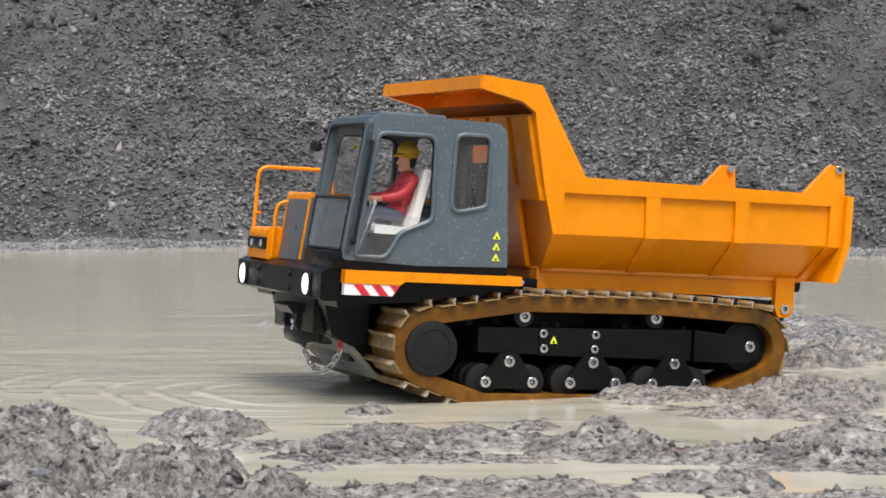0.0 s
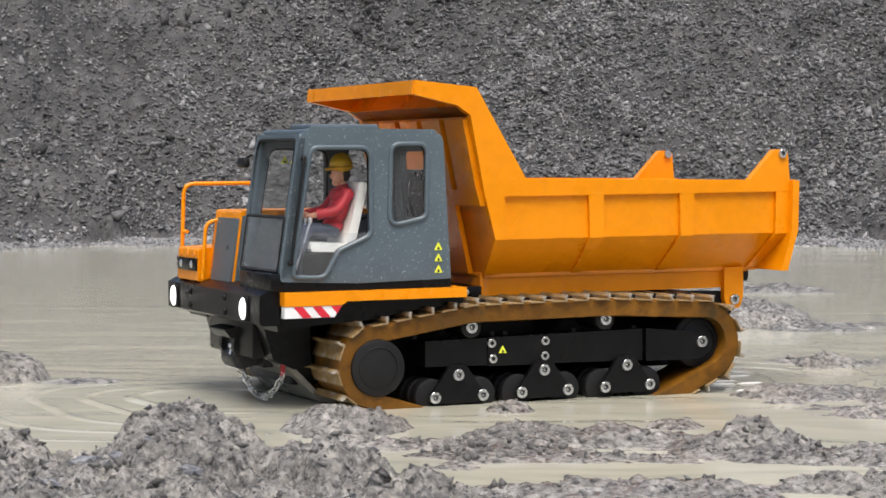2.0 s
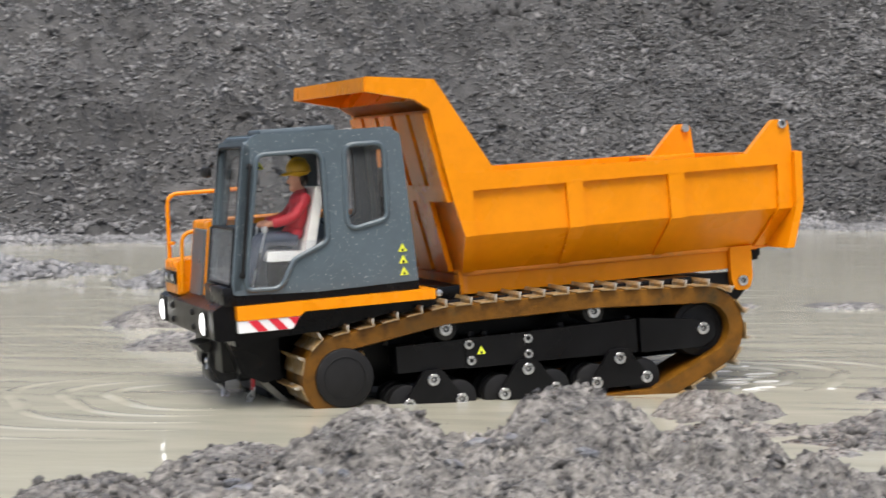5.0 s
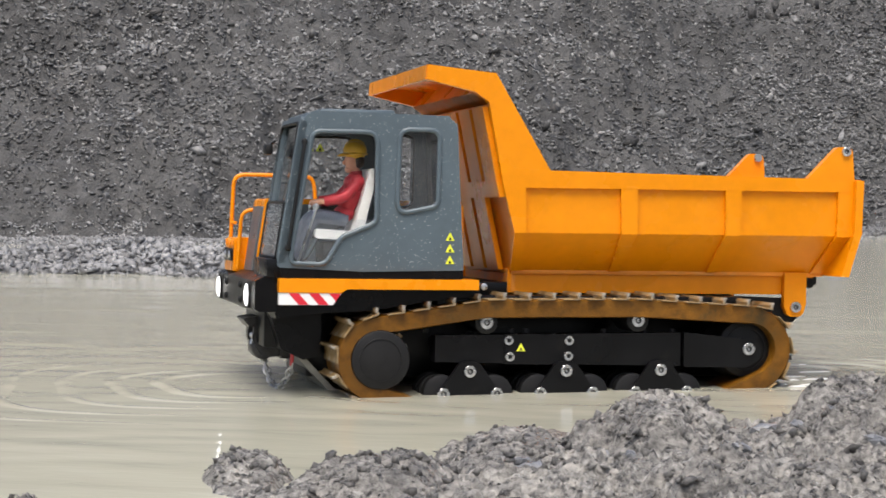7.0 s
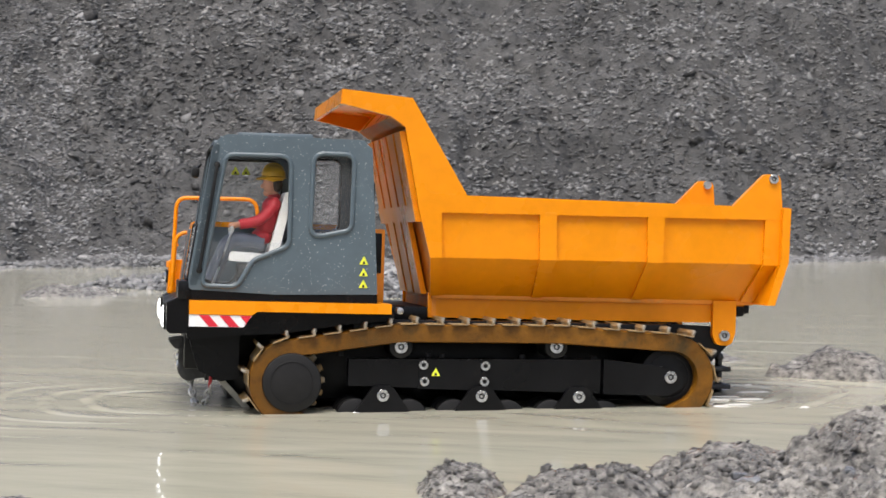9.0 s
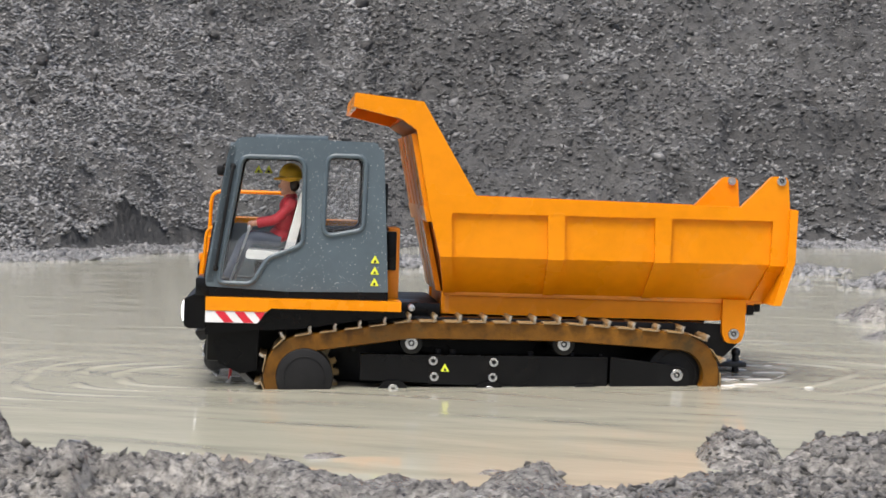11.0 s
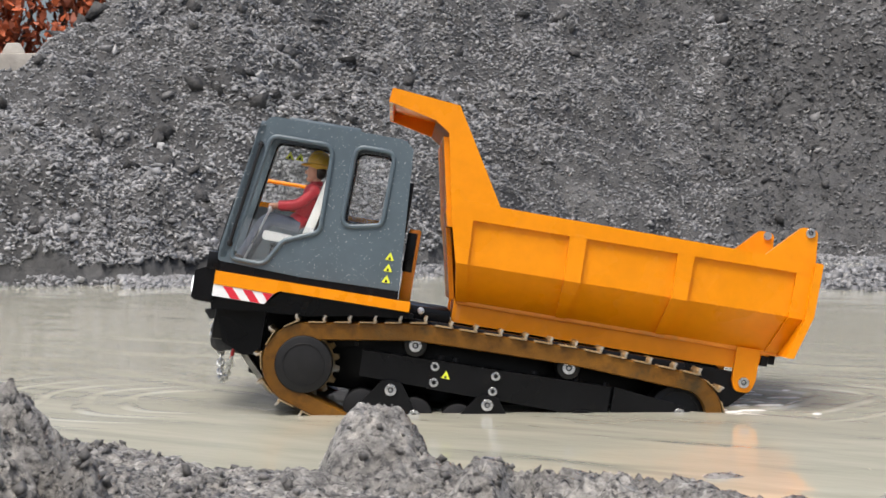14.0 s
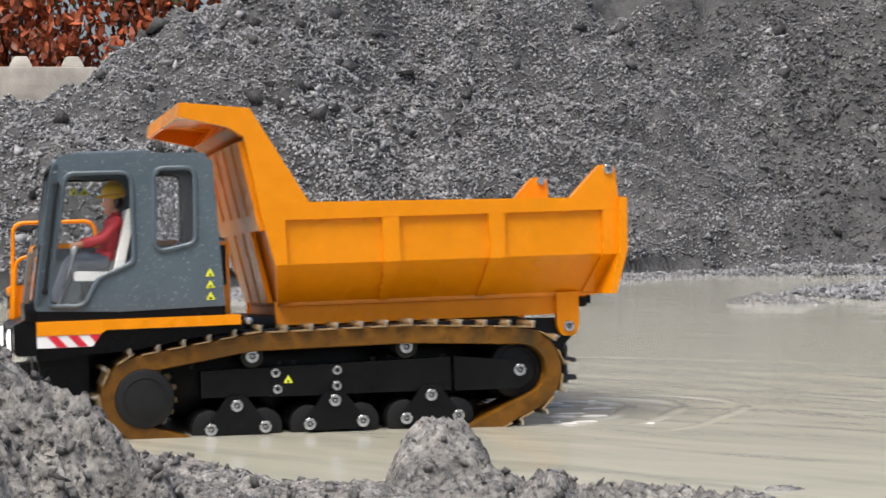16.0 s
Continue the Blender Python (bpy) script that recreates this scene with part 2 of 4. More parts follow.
def bend(pts, r, n=5):
    """A line with rounded corners in space."""
    out = [Vector(pts[0])]
    for i in range(1, len(pts) - 1):
        p, a, b = Vector(pts[i]), Vector(pts[i - 1]), Vector(pts[i + 1])
        s, e = p + (a - p).normalized() * r, p + (b - p).normalized() * r
        out += [s * (1 - u) ** 2 + p * 2 * u * (1 - u) + e * u * u for u in (j / n for j in range(n + 1))]
    return out + [Vector(pts[-1])]


def ball(bm, c, rx, ry, rz, seg=12, mi=0, rot=None):
    m = Matrix.Translation(c) @ (rot or Matrix()) @ Matrix.Diagonal((rx, ry, rz, 1))
    vs = bmesh.ops.create_uvsphere(bm, u_segments=seg, v_segments=max(6, seg * 2 // 3), radius=1, matrix=m)["verts"]
    for f in {f for v in vs for f in v.link_faces}:
        f.material_index = mi
    return bm


def B():
    return bmesh.new()


# ---- noise on arrays, for the ground ----
def lattice(ix, iy, seed):
    h = (ix.astype(np.int64) * 374761393 + iy.astype(np.int64) * 668265263 + seed * 974634777) & 0x7FFFFFFF
    h = ((h ^ (h >> 13)) * 1274126177) & 0x7FFFFFFF
    return ((h ^ (h >> 16)) & 0xFFFF) / 65535.0


def vnoise(x, y, seed=0):
    ix, iy = np.floor(x), np.floor(y)
    fx, fy = x - ix, y - iy
    ux, uy = fx * fx * (3 - 2 * fx), fy * fy * (3 - 2 * fy)
    a, b = lattice(ix, iy, seed), lattice(ix + 1, iy, seed)
    c, d = lattice(ix, iy + 1, seed), lattice(ix + 1, iy + 1, seed)
    return (a * (1 - ux) + b * ux) * (1 - uy) + (c * (1 - ux) + d * ux) * uy


def fbm(x, y, octaves=5, seed=0, gain=0.5):
    s, amp, tot = 0.0, 1.0, 0.0
    for o in range(octaves):
        s = s + amp * (vnoise(x * 2 ** o + 13.7 * o, y * 2 ** o + 7.1 * o, seed + o) - 0.5)
        tot += amp
        amp *= gain
    return s / tot * 2


def cells(x, y, seed=0):
    """Distance to the nearest of scattered points: makes clods."""
    ix, iy = np.floor(x), np.floor(y)
    best = np.full(np.shape(x), 9.0)
    for dx in (-1, 0, 1):
        for dy in (-1, 0, 1):
            px = ix + dx + lattice(ix + dx, iy + dy, seed)
            py = iy + dy + lattice(ix + dx, iy + dy, seed + 5)
            best = np.minimum(best, (px - x) ** 2 + (py - y) ** 2)
    return np.sqrt(best)


def smooth01(u):
    u = np.clip(u, 0, 1)
    return u * u * (3 - 2 * u)


def smin(a, b, k):
    h = np.clip(0.5 + 0.5 * (b - a) / k, 0, 1)
    return b * (1 - h) + a * h - k * h * (1 - h)


# bearings are degrees to the left of north, distances from the first stand of the camera
SHORE = ((-40, 4.3), (-20, 4.4), (-5, 4.75), (5, 4.85), (12, 4.7), (18, 4.4), (25, 4.3), (32, 4.45), (36, 4.35), (42, 4.0), (47, 3.7), (51, 3.55), (57, 3.45), (75, 3.4))
BANK = ((-20, 1.16), (-8, 1.14), (0, 1.08), (6, 1.14), (11, 1.2), (16, 1.2), (20, 1.12), (24, 1.05), (29, 1.02), (34, 1.02), (40, 1.04), (46, 1.05), (51, 1.07), (56, 1.2), (66, 1.4))
# how high the bank stands, by bearing
LEVEL = ((-20, 0.010), (-4, 0.014), (4, 0.022), (12, 0.034), (17, 0.026), (22, 0.019), (34, 0.018), (44, 0.020), (50, 0.018), (60, 0.03))
# mud humps: x, y, half-lengths along and across, turn in degrees, height
NEAR_CLODS = (
    (-0.213, 1.084, 0.036, 0.070, 10, 0.056), (-0.141, 1.055, 0.034, 0.060, 7, 0.043), (-0.318, 1.066, 0.040, 0.060, 15, 0.045), (-0.395, 1.050, 0.026, 0.045, 16, 0.029),
    (-0.528, 0.991, 0.020, 0.040, 24, 0.017), (-0.435, 0.963, 0.036, 0.050, 20, 0.026), (-0.584, 0.840, 0.016, 0.035, 29, 0.013),
    (-0.636, 0.786, 0.024, 0.035, 33, 0.011), (-0.683, 0.754, 0.014, 0.035, 36, 0.019), (-0.721, 0.712, 0.021, 0.040, 39, 0.016), (-0.752, 0.673, 0.015, 0.035, 40, 0.031),
    (-0.817, 0.655, 0.021, 0.026, 44, 0.056), (-0.789, 0.654, 0.034, 0.040, 43, 0.034), (-0.810, 0.592, 0.018, 0.040, 46, 0.032), (-0.889, 0.537, 0.028, 0.040, 50, 0.032),
)
FAR_CLODS = (
    (-0.915, 0.547, 0.040, 0.050, 50, 0.035), (-0.706, 0.613, 0.016, 0.030, 39, 0.040), (-0.892, 0.376, 0.078, 0.13, 56, 0.114), (-0.423, 1.172, 0.040, 0.025, 18, 0.016),
    (-0.495, 1.743, 0.036, 0.022, 15, 0.029), (-0.417, 1.722, 0.048, 0.022, 13, 0.009), (0.198, 2.386, 0.080, 0.040, -5, 0.027), (0.221, 1.908, 0.024, 0.020, -7, 0.018),
    (0.270, 3.010, 0.120, 0.055, -5, 0.015), (-0.688, 1.851, 0.070, 0.033, 19, 0.018), (0.000, 2.491, 0.030, 0.020, -1, 0.021), (0.062, 2.421, 0.028, 0.020, -2, 0.030),
    (-0.090, 2.429, 0.060, 0.028, 1, 0.012), (0.017, 1.942, 0.050, 0.023, -2, 0.014), (0.420, 2.250, 0.120, 0.050, -4, 0.014), (0.500, 1.780, 0.090, 0.030, 6, 0.018),
)
RUTS = (
    (-0.170, 1.433, 0.036, 0.024, 7, 0.019), (-0.056, 1.549, 0.021, 0.018, 2, 0.012), (-0.019, 1.575, 0.018, 0.014, 1, 0.006), (-0.035, 1.385, 0.040, 0.022, 1, 0.015),
    (0.062, 1.460, 0.024, 0.018, -2, 0.010), (0.107, 1.343, 0.042, 0.022, 3, 0.018), (0.160, 1.195, 0.038, 0.022, -8, 0.018), (-0.098, 1.490, 0.026, 0.014, 10, 0.005),
    (0.155, 1.655, 0.030, 0.020, 4, 0.015), (0.285, 1.625, 0.080, 0.032, 8, 0.023), (0.263, 1.380, 0.050, 0.026, 10, 0.020), (0.389, 2.008, 0.045, 0.024, -11, 0.025), (0.343, 1.932, 0.030, 0.020, -10, 0.020),
)
# low crusts that just break the water
CRUSTS = (
    (-0.646, 1.033, 0.026, 0.008, 32, 0.004), (-0.598, 1.122, 0.055, 0.010, 36, 0.004), (-0.744, 0.894, 0.022, 0.010, 38, 0.004), (-0.730, 0.870, 0.024, 0.014, 36, 0.007),
    (-1.062, 0.715, 0.056, 0.018, 49, 0.006), (-1.832, 2.549, 0.075, 0.035, 33, 0.020), (-0.798, 2.079, 0.058, 0.030, 19, 0.028), (-0.484, 2.473, 0.020, 0.014, 11, 0.006),
    (-0.406, 2.506, 0.012, 0.012, 9, 0.006), (-0.215, 2.412, 0.024, 0.014, 5, 0.009), (-0.322, 1.647, 0.022, 0.010, 11, 0.004), (-1.241, 1.061, 0.014, 0.012, 45, 0.006),
)


# how far the slick wet flats reach, by bearing
FLATS = ((-20, 1.5), (-9, 1.46), (-4, 1.42), (2, 1.42), (7, 1.4), (10, 1.3), (13, 1.2), (70, 1.0))


def mud_height(x, y):
    az, d = np.degrees(np.arctan2(-x, y)), np.hypot(x, y)
    edge = np.interp(az, *zip(*BANK)) + 0.07 * fbm(x * 9, y * 9, 4, 3)
    level = np.interp(az, *zip(*LEVEL))
    h = -0.030 + (level + 0.030) * smooth01((edge - d) / 0.24 + 0.45)
    # slick flats with puddles: before the crawler's way, and behind it on the right
    pools = fbm(x * 5, y * 13, 4, 61, 0.6)
    flat = smooth01((np.interp(az, *zip(*FLATS)) + 0.05 * fbm(x * 8, y * 8, 3, 63) - d) / 0.1 + 0.5)
    back = smooth01((-1 - az) / 5) * smooth01((3.1 - d) / 0.3) * smooth01((d - 1.45) / 0.1)
    h = np.maximum(h, -0.030 + flat * (0.030 - 0.0005 + 0.016 * pools))
    h = np.maximum(h, -0.030 + back * (0.030 - 0.004 + 0.018 * pools))
    ragged = np.clip(1 + 0.5 * fbm(x * 18, y * 18, 4, 27, 0.6), 0.55, 1.9)
    for cx, cy, a, b, turn, top in NEAR_CLODS + FAR_CLODS + RUTS + CRUSTS:
        c, s = math.cos(radians(turn)), math.sin(radians(turn))
        u, v = ((x - cx) * c + (y - cy) * s) / (a + 0.006), (-(x - cx) * s + (y - cy) * c) / (b * 1.4)
        r = np.sqrt(u * u + v * v) * ragged
        h = np.where(r < 3, np.maximum(h, -0.030 + (top + 0.024) * np.exp(-0.42 * r ** 3)), h)
    # crumbled where it stands clear of the water, slick just above it
    rough = smooth01((h + 0.002) / 0.02) * 0.85 + 0.15 * smooth01((h + 0.02) / 0.02)
    wx, wy = x + 0.012 * fbm(x * 22, y * 22, 2, 8), y + 0.012 * fbm(x * 22, y * 22, 2, 9)
    billow = np.abs(fbm(wx * 26, wy * 26, 4, 21, 0.6))
    crumbs = fbm(wx * 62, wy * 62, 4, 33, 0.72)
    pits = np.clip(fbm(x * 120, y * 120, 3, 37, 0.6) - 0.15, 0, 1)
    grit = fbm(x * 260, y * 260, 2, 44, 0.7)
    break_up = 0.45 + 0.9 * np.clip(fbm(x * 7, y * 7, 3, 2) + 0.4, 0, 1)
    return h + rough * break_up * (0.010 * fbm(x * 12, y * 12, 3, 23) + 0.009 * (billow - 0.13) + 0.011 * crumbs - 0.014 * pits + 0.0036 * grit)


def cloddy(az):
    """Where the heap is of dark soil clods more than of stones."""
    return smooth01((az - 8) / 7) * smooth01((36 - az) / 4)


def heap_height(x, y):
    az, d = np.degrees(np.arctan2(-x, y)), np.hypot(x, y)
    shore = np.interp(az, *zip(*SHORE)) + 0.12 * fbm(x * 2.2, y * 2.2, 3, 31)
    s = d - shore
    up = 0.70 * s + 0.02
    crest = 1.12 + 0.2 * fbm(x * 0.8, y * 0.8, 3, 41)
    up = smin(up, crest - 0.55 * (s - 1.6), 0.12)
    side = 0.40 + 0.5 * np.radians(53.9 - az) * 4.3
    up = smin(up, side, 0.08)
    up = up + np.where(up > 0, 1, 0.3) * (0.08 * fbm(x * 2.6, y * 2.6, 4, 51, 0.55) + 0.075 * (np.abs(fbm(x * 6, y * 6, 3, 57, 0.5)) - 0.15) + 0.045 * fbm(x * 13, y * 13, 4, 61, 0.6) - 0.004)
    up = up + cloddy(az) * np.clip(up * 8, 0, 1) * (0.055 * (0.14 - np.abs(fbm(x * 9, y * 9, 3, 53, 0.55))) + 0.03 * (0.35 - cells(x * 16, y * 16, 59)))
    beach = 0.02 * smooth01((s + 0.32) / 0.25) - 0.012 + 0.012 * fbm(x * 9, y * 9, 3, 66)
    up = np.maximum(up, np.where((s > -0.4) & (az < 52), beach, -1.0))
    # low gravel tongue that runs out into the water
    tongue = 0.028 * np.exp(-(((az - 28.5) / 6.0) ** 2) * 1.0 - ((d - 3.35 - 0.02 * (az - 28)) / 0.32) ** 2 * 1.6) * 1.9 - 0.02
    far = 0.02 * np.exp(-((az - 20) / 3.0) ** 2 - ((d - 2.9) / 0.12) ** 2) * 1.6 - 0.02
    low = np.maximum(np.maximum(tongue, far), -0.05) + 0.012 * fbm(x * 14, y * 14, 3, 71)
    return np.maximum(np.maximum(up, low), -0.12)


def polar_sheet(name, height, az0, az1, na, dists, material):
    az = np.radians(np.linspace(az0, az1, na))
    A, D = np.meshgrid(az, np.asarray(dists))
    x, y = -np.sin(A) * D, np.cos(A) * D
    co = np.stack([x, y, height(x, y)], -1).reshape(-1, 3)
    nd = len(dists)
    i = np.arange(nd - 1)[:, None] * na + np.arange(na - 1)[None]
    quads = np.stack([i, i + na, i + na + 1, i + 1], -1).reshape(-1, 4)
    me = bpy.data.meshes.new(name)
    me.vertices.add(len(co))
    me.vertices.foreach_set("co", co.ravel())
    me.loops.add(quads.size)
    me.loops.foreach_set("vertex_index", quads.ravel().astype(np.int32))
    me.polygons.add(len(quads))
    me.polygons.foreach_set("loop_start", np.arange(0, quads.size, 4, dtype=np.int32))
    me.update(calc_edges=True)
    me.polygons.foreach_set("use_smooth", np.ones(len(quads), bool))
    me.materials.append(material)
    return new(name, me)


SHARD_V = np.array([(1.2, 0, 0), (0, 1.2, 0), (-1.2, 0, 0), (0, -1.2, 0), (0.25, 0.2, 1.1), (-0.2, -0.1, -1.1)], float)
SHARD_F = np.array([(0, 1, 4), (1, 2, 4), (2, 3, 4), (3, 0, 4), (1, 0, 5), (2, 1, 5), (3, 2, 5), (0, 3, 5)])


def scatter(name, pos, size, material, flat=0.55, seed=0, label="", category=""):
    """Many small angular stones in one mesh."""
    rng = np.random.default_rng(seed)
    n = len(pos)
    v = SHARD_V[None] + rng.uniform(-0.42, 0.42, (n, 6, 3))
    v = v * np.stack([rng.uniform(0.7, 1.3, n), rng.uniform(0.5, 1.0, n), rng.uniform(flat * 0.6, flat * 1.2, n)], -1)[:, None]
    q = rng.normal(size=(n, 4)) * np.array([1.0, 0.45, 0.45, 1.0])
    q /= np.linalg.norm(q, axis=1, keepdims=True)
    w, a, b, c = q.T
    R = np.stack([1 - 2 * (b * b + c * c), 2 * (a * b - c * w), 2 * (a * c + b * w), 2 * (a * b + c * w), 1 - 2 * (a * a + c * c), 2 * (b * c - a * w), 2 * (a * c - b * w), 2 * (b * c + a * w), 1 - 2 * (a * a + b * b)], -1).reshape(n, 3, 3)
    v = np.einsum("nij,nkj->nki", R, v) * (size[:, None, None] * 0.5) + pos[:, None]
    f = (SHARD_F[None] + 6 * np.arange(n)[:, None, None]).reshape(-1, 3)
    me = bpy.data.meshes.new(name)
    me.vertices.add(n * 6)
    me.vertices.foreach_set("co", v.ravel())
    me.loops.add(f.size)
    me.loops.foreach_set("vertex_index", f.ravel().astype(np.int32))
    me.polygons.add(len(f))
    me.polygons.foreach_set("loop_start", np.arange(0, f.size, 3, dtype=np.int32))
    me.update(calc_edges=True)
    me.materials.append(material)
    return tagged(new(name, me), label, category, kind="stuff")


def build_ground():
    # the sheet that reaches the horizon, with the pond's basin in it
    def sheet(x, y):
        az, d = np.degrees(np.arctan2(-x, y)), np.hypot(x, y)
        basin = smooth01((95 - np.abs(az - 15)) / 25) * smooth01((d - 0.3) / 0.5) * smooth01((14 - d) / 3)
        return 0.035 - 0.16 * basin + 0.02 * fbm(x * 0.7, y * 0.7, 3, 91)
    g = polar_sheet("ground", sheet, -180, 180, 181, [0.02, 0.3, 0.5, 0.8, 1.2, 2, 3, 5, 8, 11, 14, 17, 22, 30, 45, 80, 150, 300, 600], SOIL)
    tagged(g, "packed grey-brown soil of the yard round the pond", "ground", kind="structure")
    m = polar_sheet("mud_bank", mud_height, -16, 73, 1080, np.concatenate([np.linspace(0.62, 0.82, 20), np.linspace(0.823, 1.3, 240), np.linspace(1.3025, 2.1, 250), np.linspace(2.106, 3.15, 90)]), MUDMAT)
    tagged(m, "wet churned grey mud bank with clods and ruts at the pond", "mud", kind="structure")
    h = polar_sheet("gravel_heap", heap_height, -30, 72, 760, np.concatenate([np.linspace(2.5, 3.3, 40), np.linspace(3.32, 5.6, 230), np.linspace(6, 9, 25)]), FINES)
    tagged(h, "long steep heap of dark grey gravel and fines", "gravel heap", kind="structure")
    bm = B()
    n = 96
    vs = [bm.verts.new((-math.sin(2 * math.pi * i / n) * 11, math.cos(2 * math.pi * i / n) * 11, 0)) for i in range(n)]
    bm.faces.new(vs)
    w = link("water", bm, WATER, unit=1)
    tagged(w, "murky olive-grey pond water with small ripples", "water", kind="structure")
    # loose stones on the heap
    rng = np.random.default_rng(5)
    n = 330000
    deg = rng.uniform(-14, 60, n)
    d = np.interp(deg, *zip(*SHORE)) - 0.38 + rng.uniform(0, 1.3, n) - 1.0 * (rng.random(n) < 0.03) * (deg > 18) * (deg < 36)
    x, y = -np.sin(np.radians(deg)) * d, np.cos(np.radians(deg)) * d
    z = heap_height(x, y)
    patch = fbm(x * 1.6, y * 1.6, 3, 77)
    keep = (z > -0.004) & (z < 0.17 + 0.098 * d) & (rng.random(n) < 0.9 + 0.5 * patch)
    x, y, z, patch = x[keep], y[keep], z[keep], patch[keep]
    size = (0.0068 + 0.0075 * rng.random(len(x)) ** 2) * (1 + 0.35 * patch) + 0.016 * (rng.random(len(x)) > 0.997)
    # a spread of stones on the low tongue
    tdeg, td = rng.uniform(17, 37, 16000), rng.uniform(2.75, 3.95, 16000)
    tx, ty = -np.sin(np.radians(tdeg)) * td, np.cos(np.radians(tdeg)) * td
    tz = heap_height(tx, ty)
    on = (tz > -0.003) & (tz < 0.05)
    x, y, z = np.r_[x, tx[on]], np.r_[y, ty[on]], np.r_[z, tz[on]]
    size = np.r_[size, 0.008 + 0.012 * rng.random(on.sum()) ** 2]
    bearing = np.degrees(np.arctan2(-x, y)) + 5 * fbm(x * 1.5, y * 1.5, 3, 88)
    pale = (bearing > 35.5) | (z < 0.035)
    dark = ~pale & (rng.random(len(x)) < 0.78 - 0.42 * cloddy(bearing))
    scatter("dark_gravel", np.stack([x, y, z + size * 0.1], -1)[dark], size[dark] * 1.18, DARKGRAVEL, 0.36, 7, "dark grey damp stones on the upper gravel heap", "gravel")
    x, y, z, size = x[pale], y[pale], z[pale], size[pale]
    scatter("loose_gravel", np.stack([x, y, z + size * 0.12], -1), size, GRAVEL, 0.5, 6, "loose angular grey stones on the gravel heap", "gravel")
    # dark lumps of soil that rolled down among the stones
    n = 900
    deg = rng.uniform(-14, 56, n)
    d = np.interp(deg, *zip(*SHORE)) + rng.uniform(0.05, 0.85, n)
    lx, ly = -np.sin(np.radians(deg)) * d, np.cos(np.radians(deg)) * d
    lz = heap_height(lx, ly)
    on = (fbm(lx * 2.2, ly * 2.2, 3, 95) > 0.02) & (lz > 0.03)
    ls = 0.018 + 0.035 * rng.random(on.sum()) ** 2
    scatter("soil_lumps", np.stack([lx[on], ly[on], lz[on] + ls * 0.05], -1), ls, LUMP, 0.7, 14, "dark lumps of damp soil on the gravel heap", "soil lumps")
    # clods and pebbles in the mud
    n = 110000
    az = np.radians(rng.uniform(-15, 70, n))
    d = np.where(rng.random(n) < 0.72, rng.uniform(0.78, 1.36, n), rng.uniform(1.36, 2.5, n))
    x, y = -np.sin(az) * d, np.cos(az) * d
    z = mud_height(x, y)
    keep = (z > 0.002) & (rng.random(n) < 0.35 + 0.9 * fbm(x * 5, y * 5, 3, 15))
    x, y, z = x[keep], y[keep], z[keep]
    size = 0.0014 + 0.0058 * rng.random(len(x)) ** 4
    scatter("mud_clods", np.stack([x, y, z + size * 0.1], -1), size, CLOD, 0.7, 9, "small stones and clods of wet mud on the bank", "mud clods")


def build_stones():
    """Single flat stones lying in the near bank."""
    rng = random.Random(21)
    for k in range(26):
        az, d = radians(rng.choice((rng.uniform(8, 22), rng.uniform(4, 50)))), rng.uniform(0.97, 1.1)
        x, y = -math.sin(az) * d, math.cos(az) * d
        z = float(mud_height(np.array([x]), np.array([y]))[0])
        if z < 0.006:
            continue
        L = rng.uniform(0.005, 0.011)
        bm = B()
        bmesh.ops.create_icosphere(bm, subdivisions=1, radius=1)
        for v in bm.verts:
            v.co = Vector((v.co.x * L * rng.uniform(0.8, 1.2), v.co.y * L * rng.uniform(0.5, 0.8), v.co.z * L * rng.uniform(0.25, 0.45)))
        ob = link("stone", bm, STONE, unit=1)
        ob.matrix_world = pose(x, y, z + L * 0.12, rng.uniform(-25, 25), rng.uniform(-20, 20), rng.uniform(0, 180))
        tagged(ob, "flat wet grey stone lying in the mud bank", "stone", "stones in the mud")


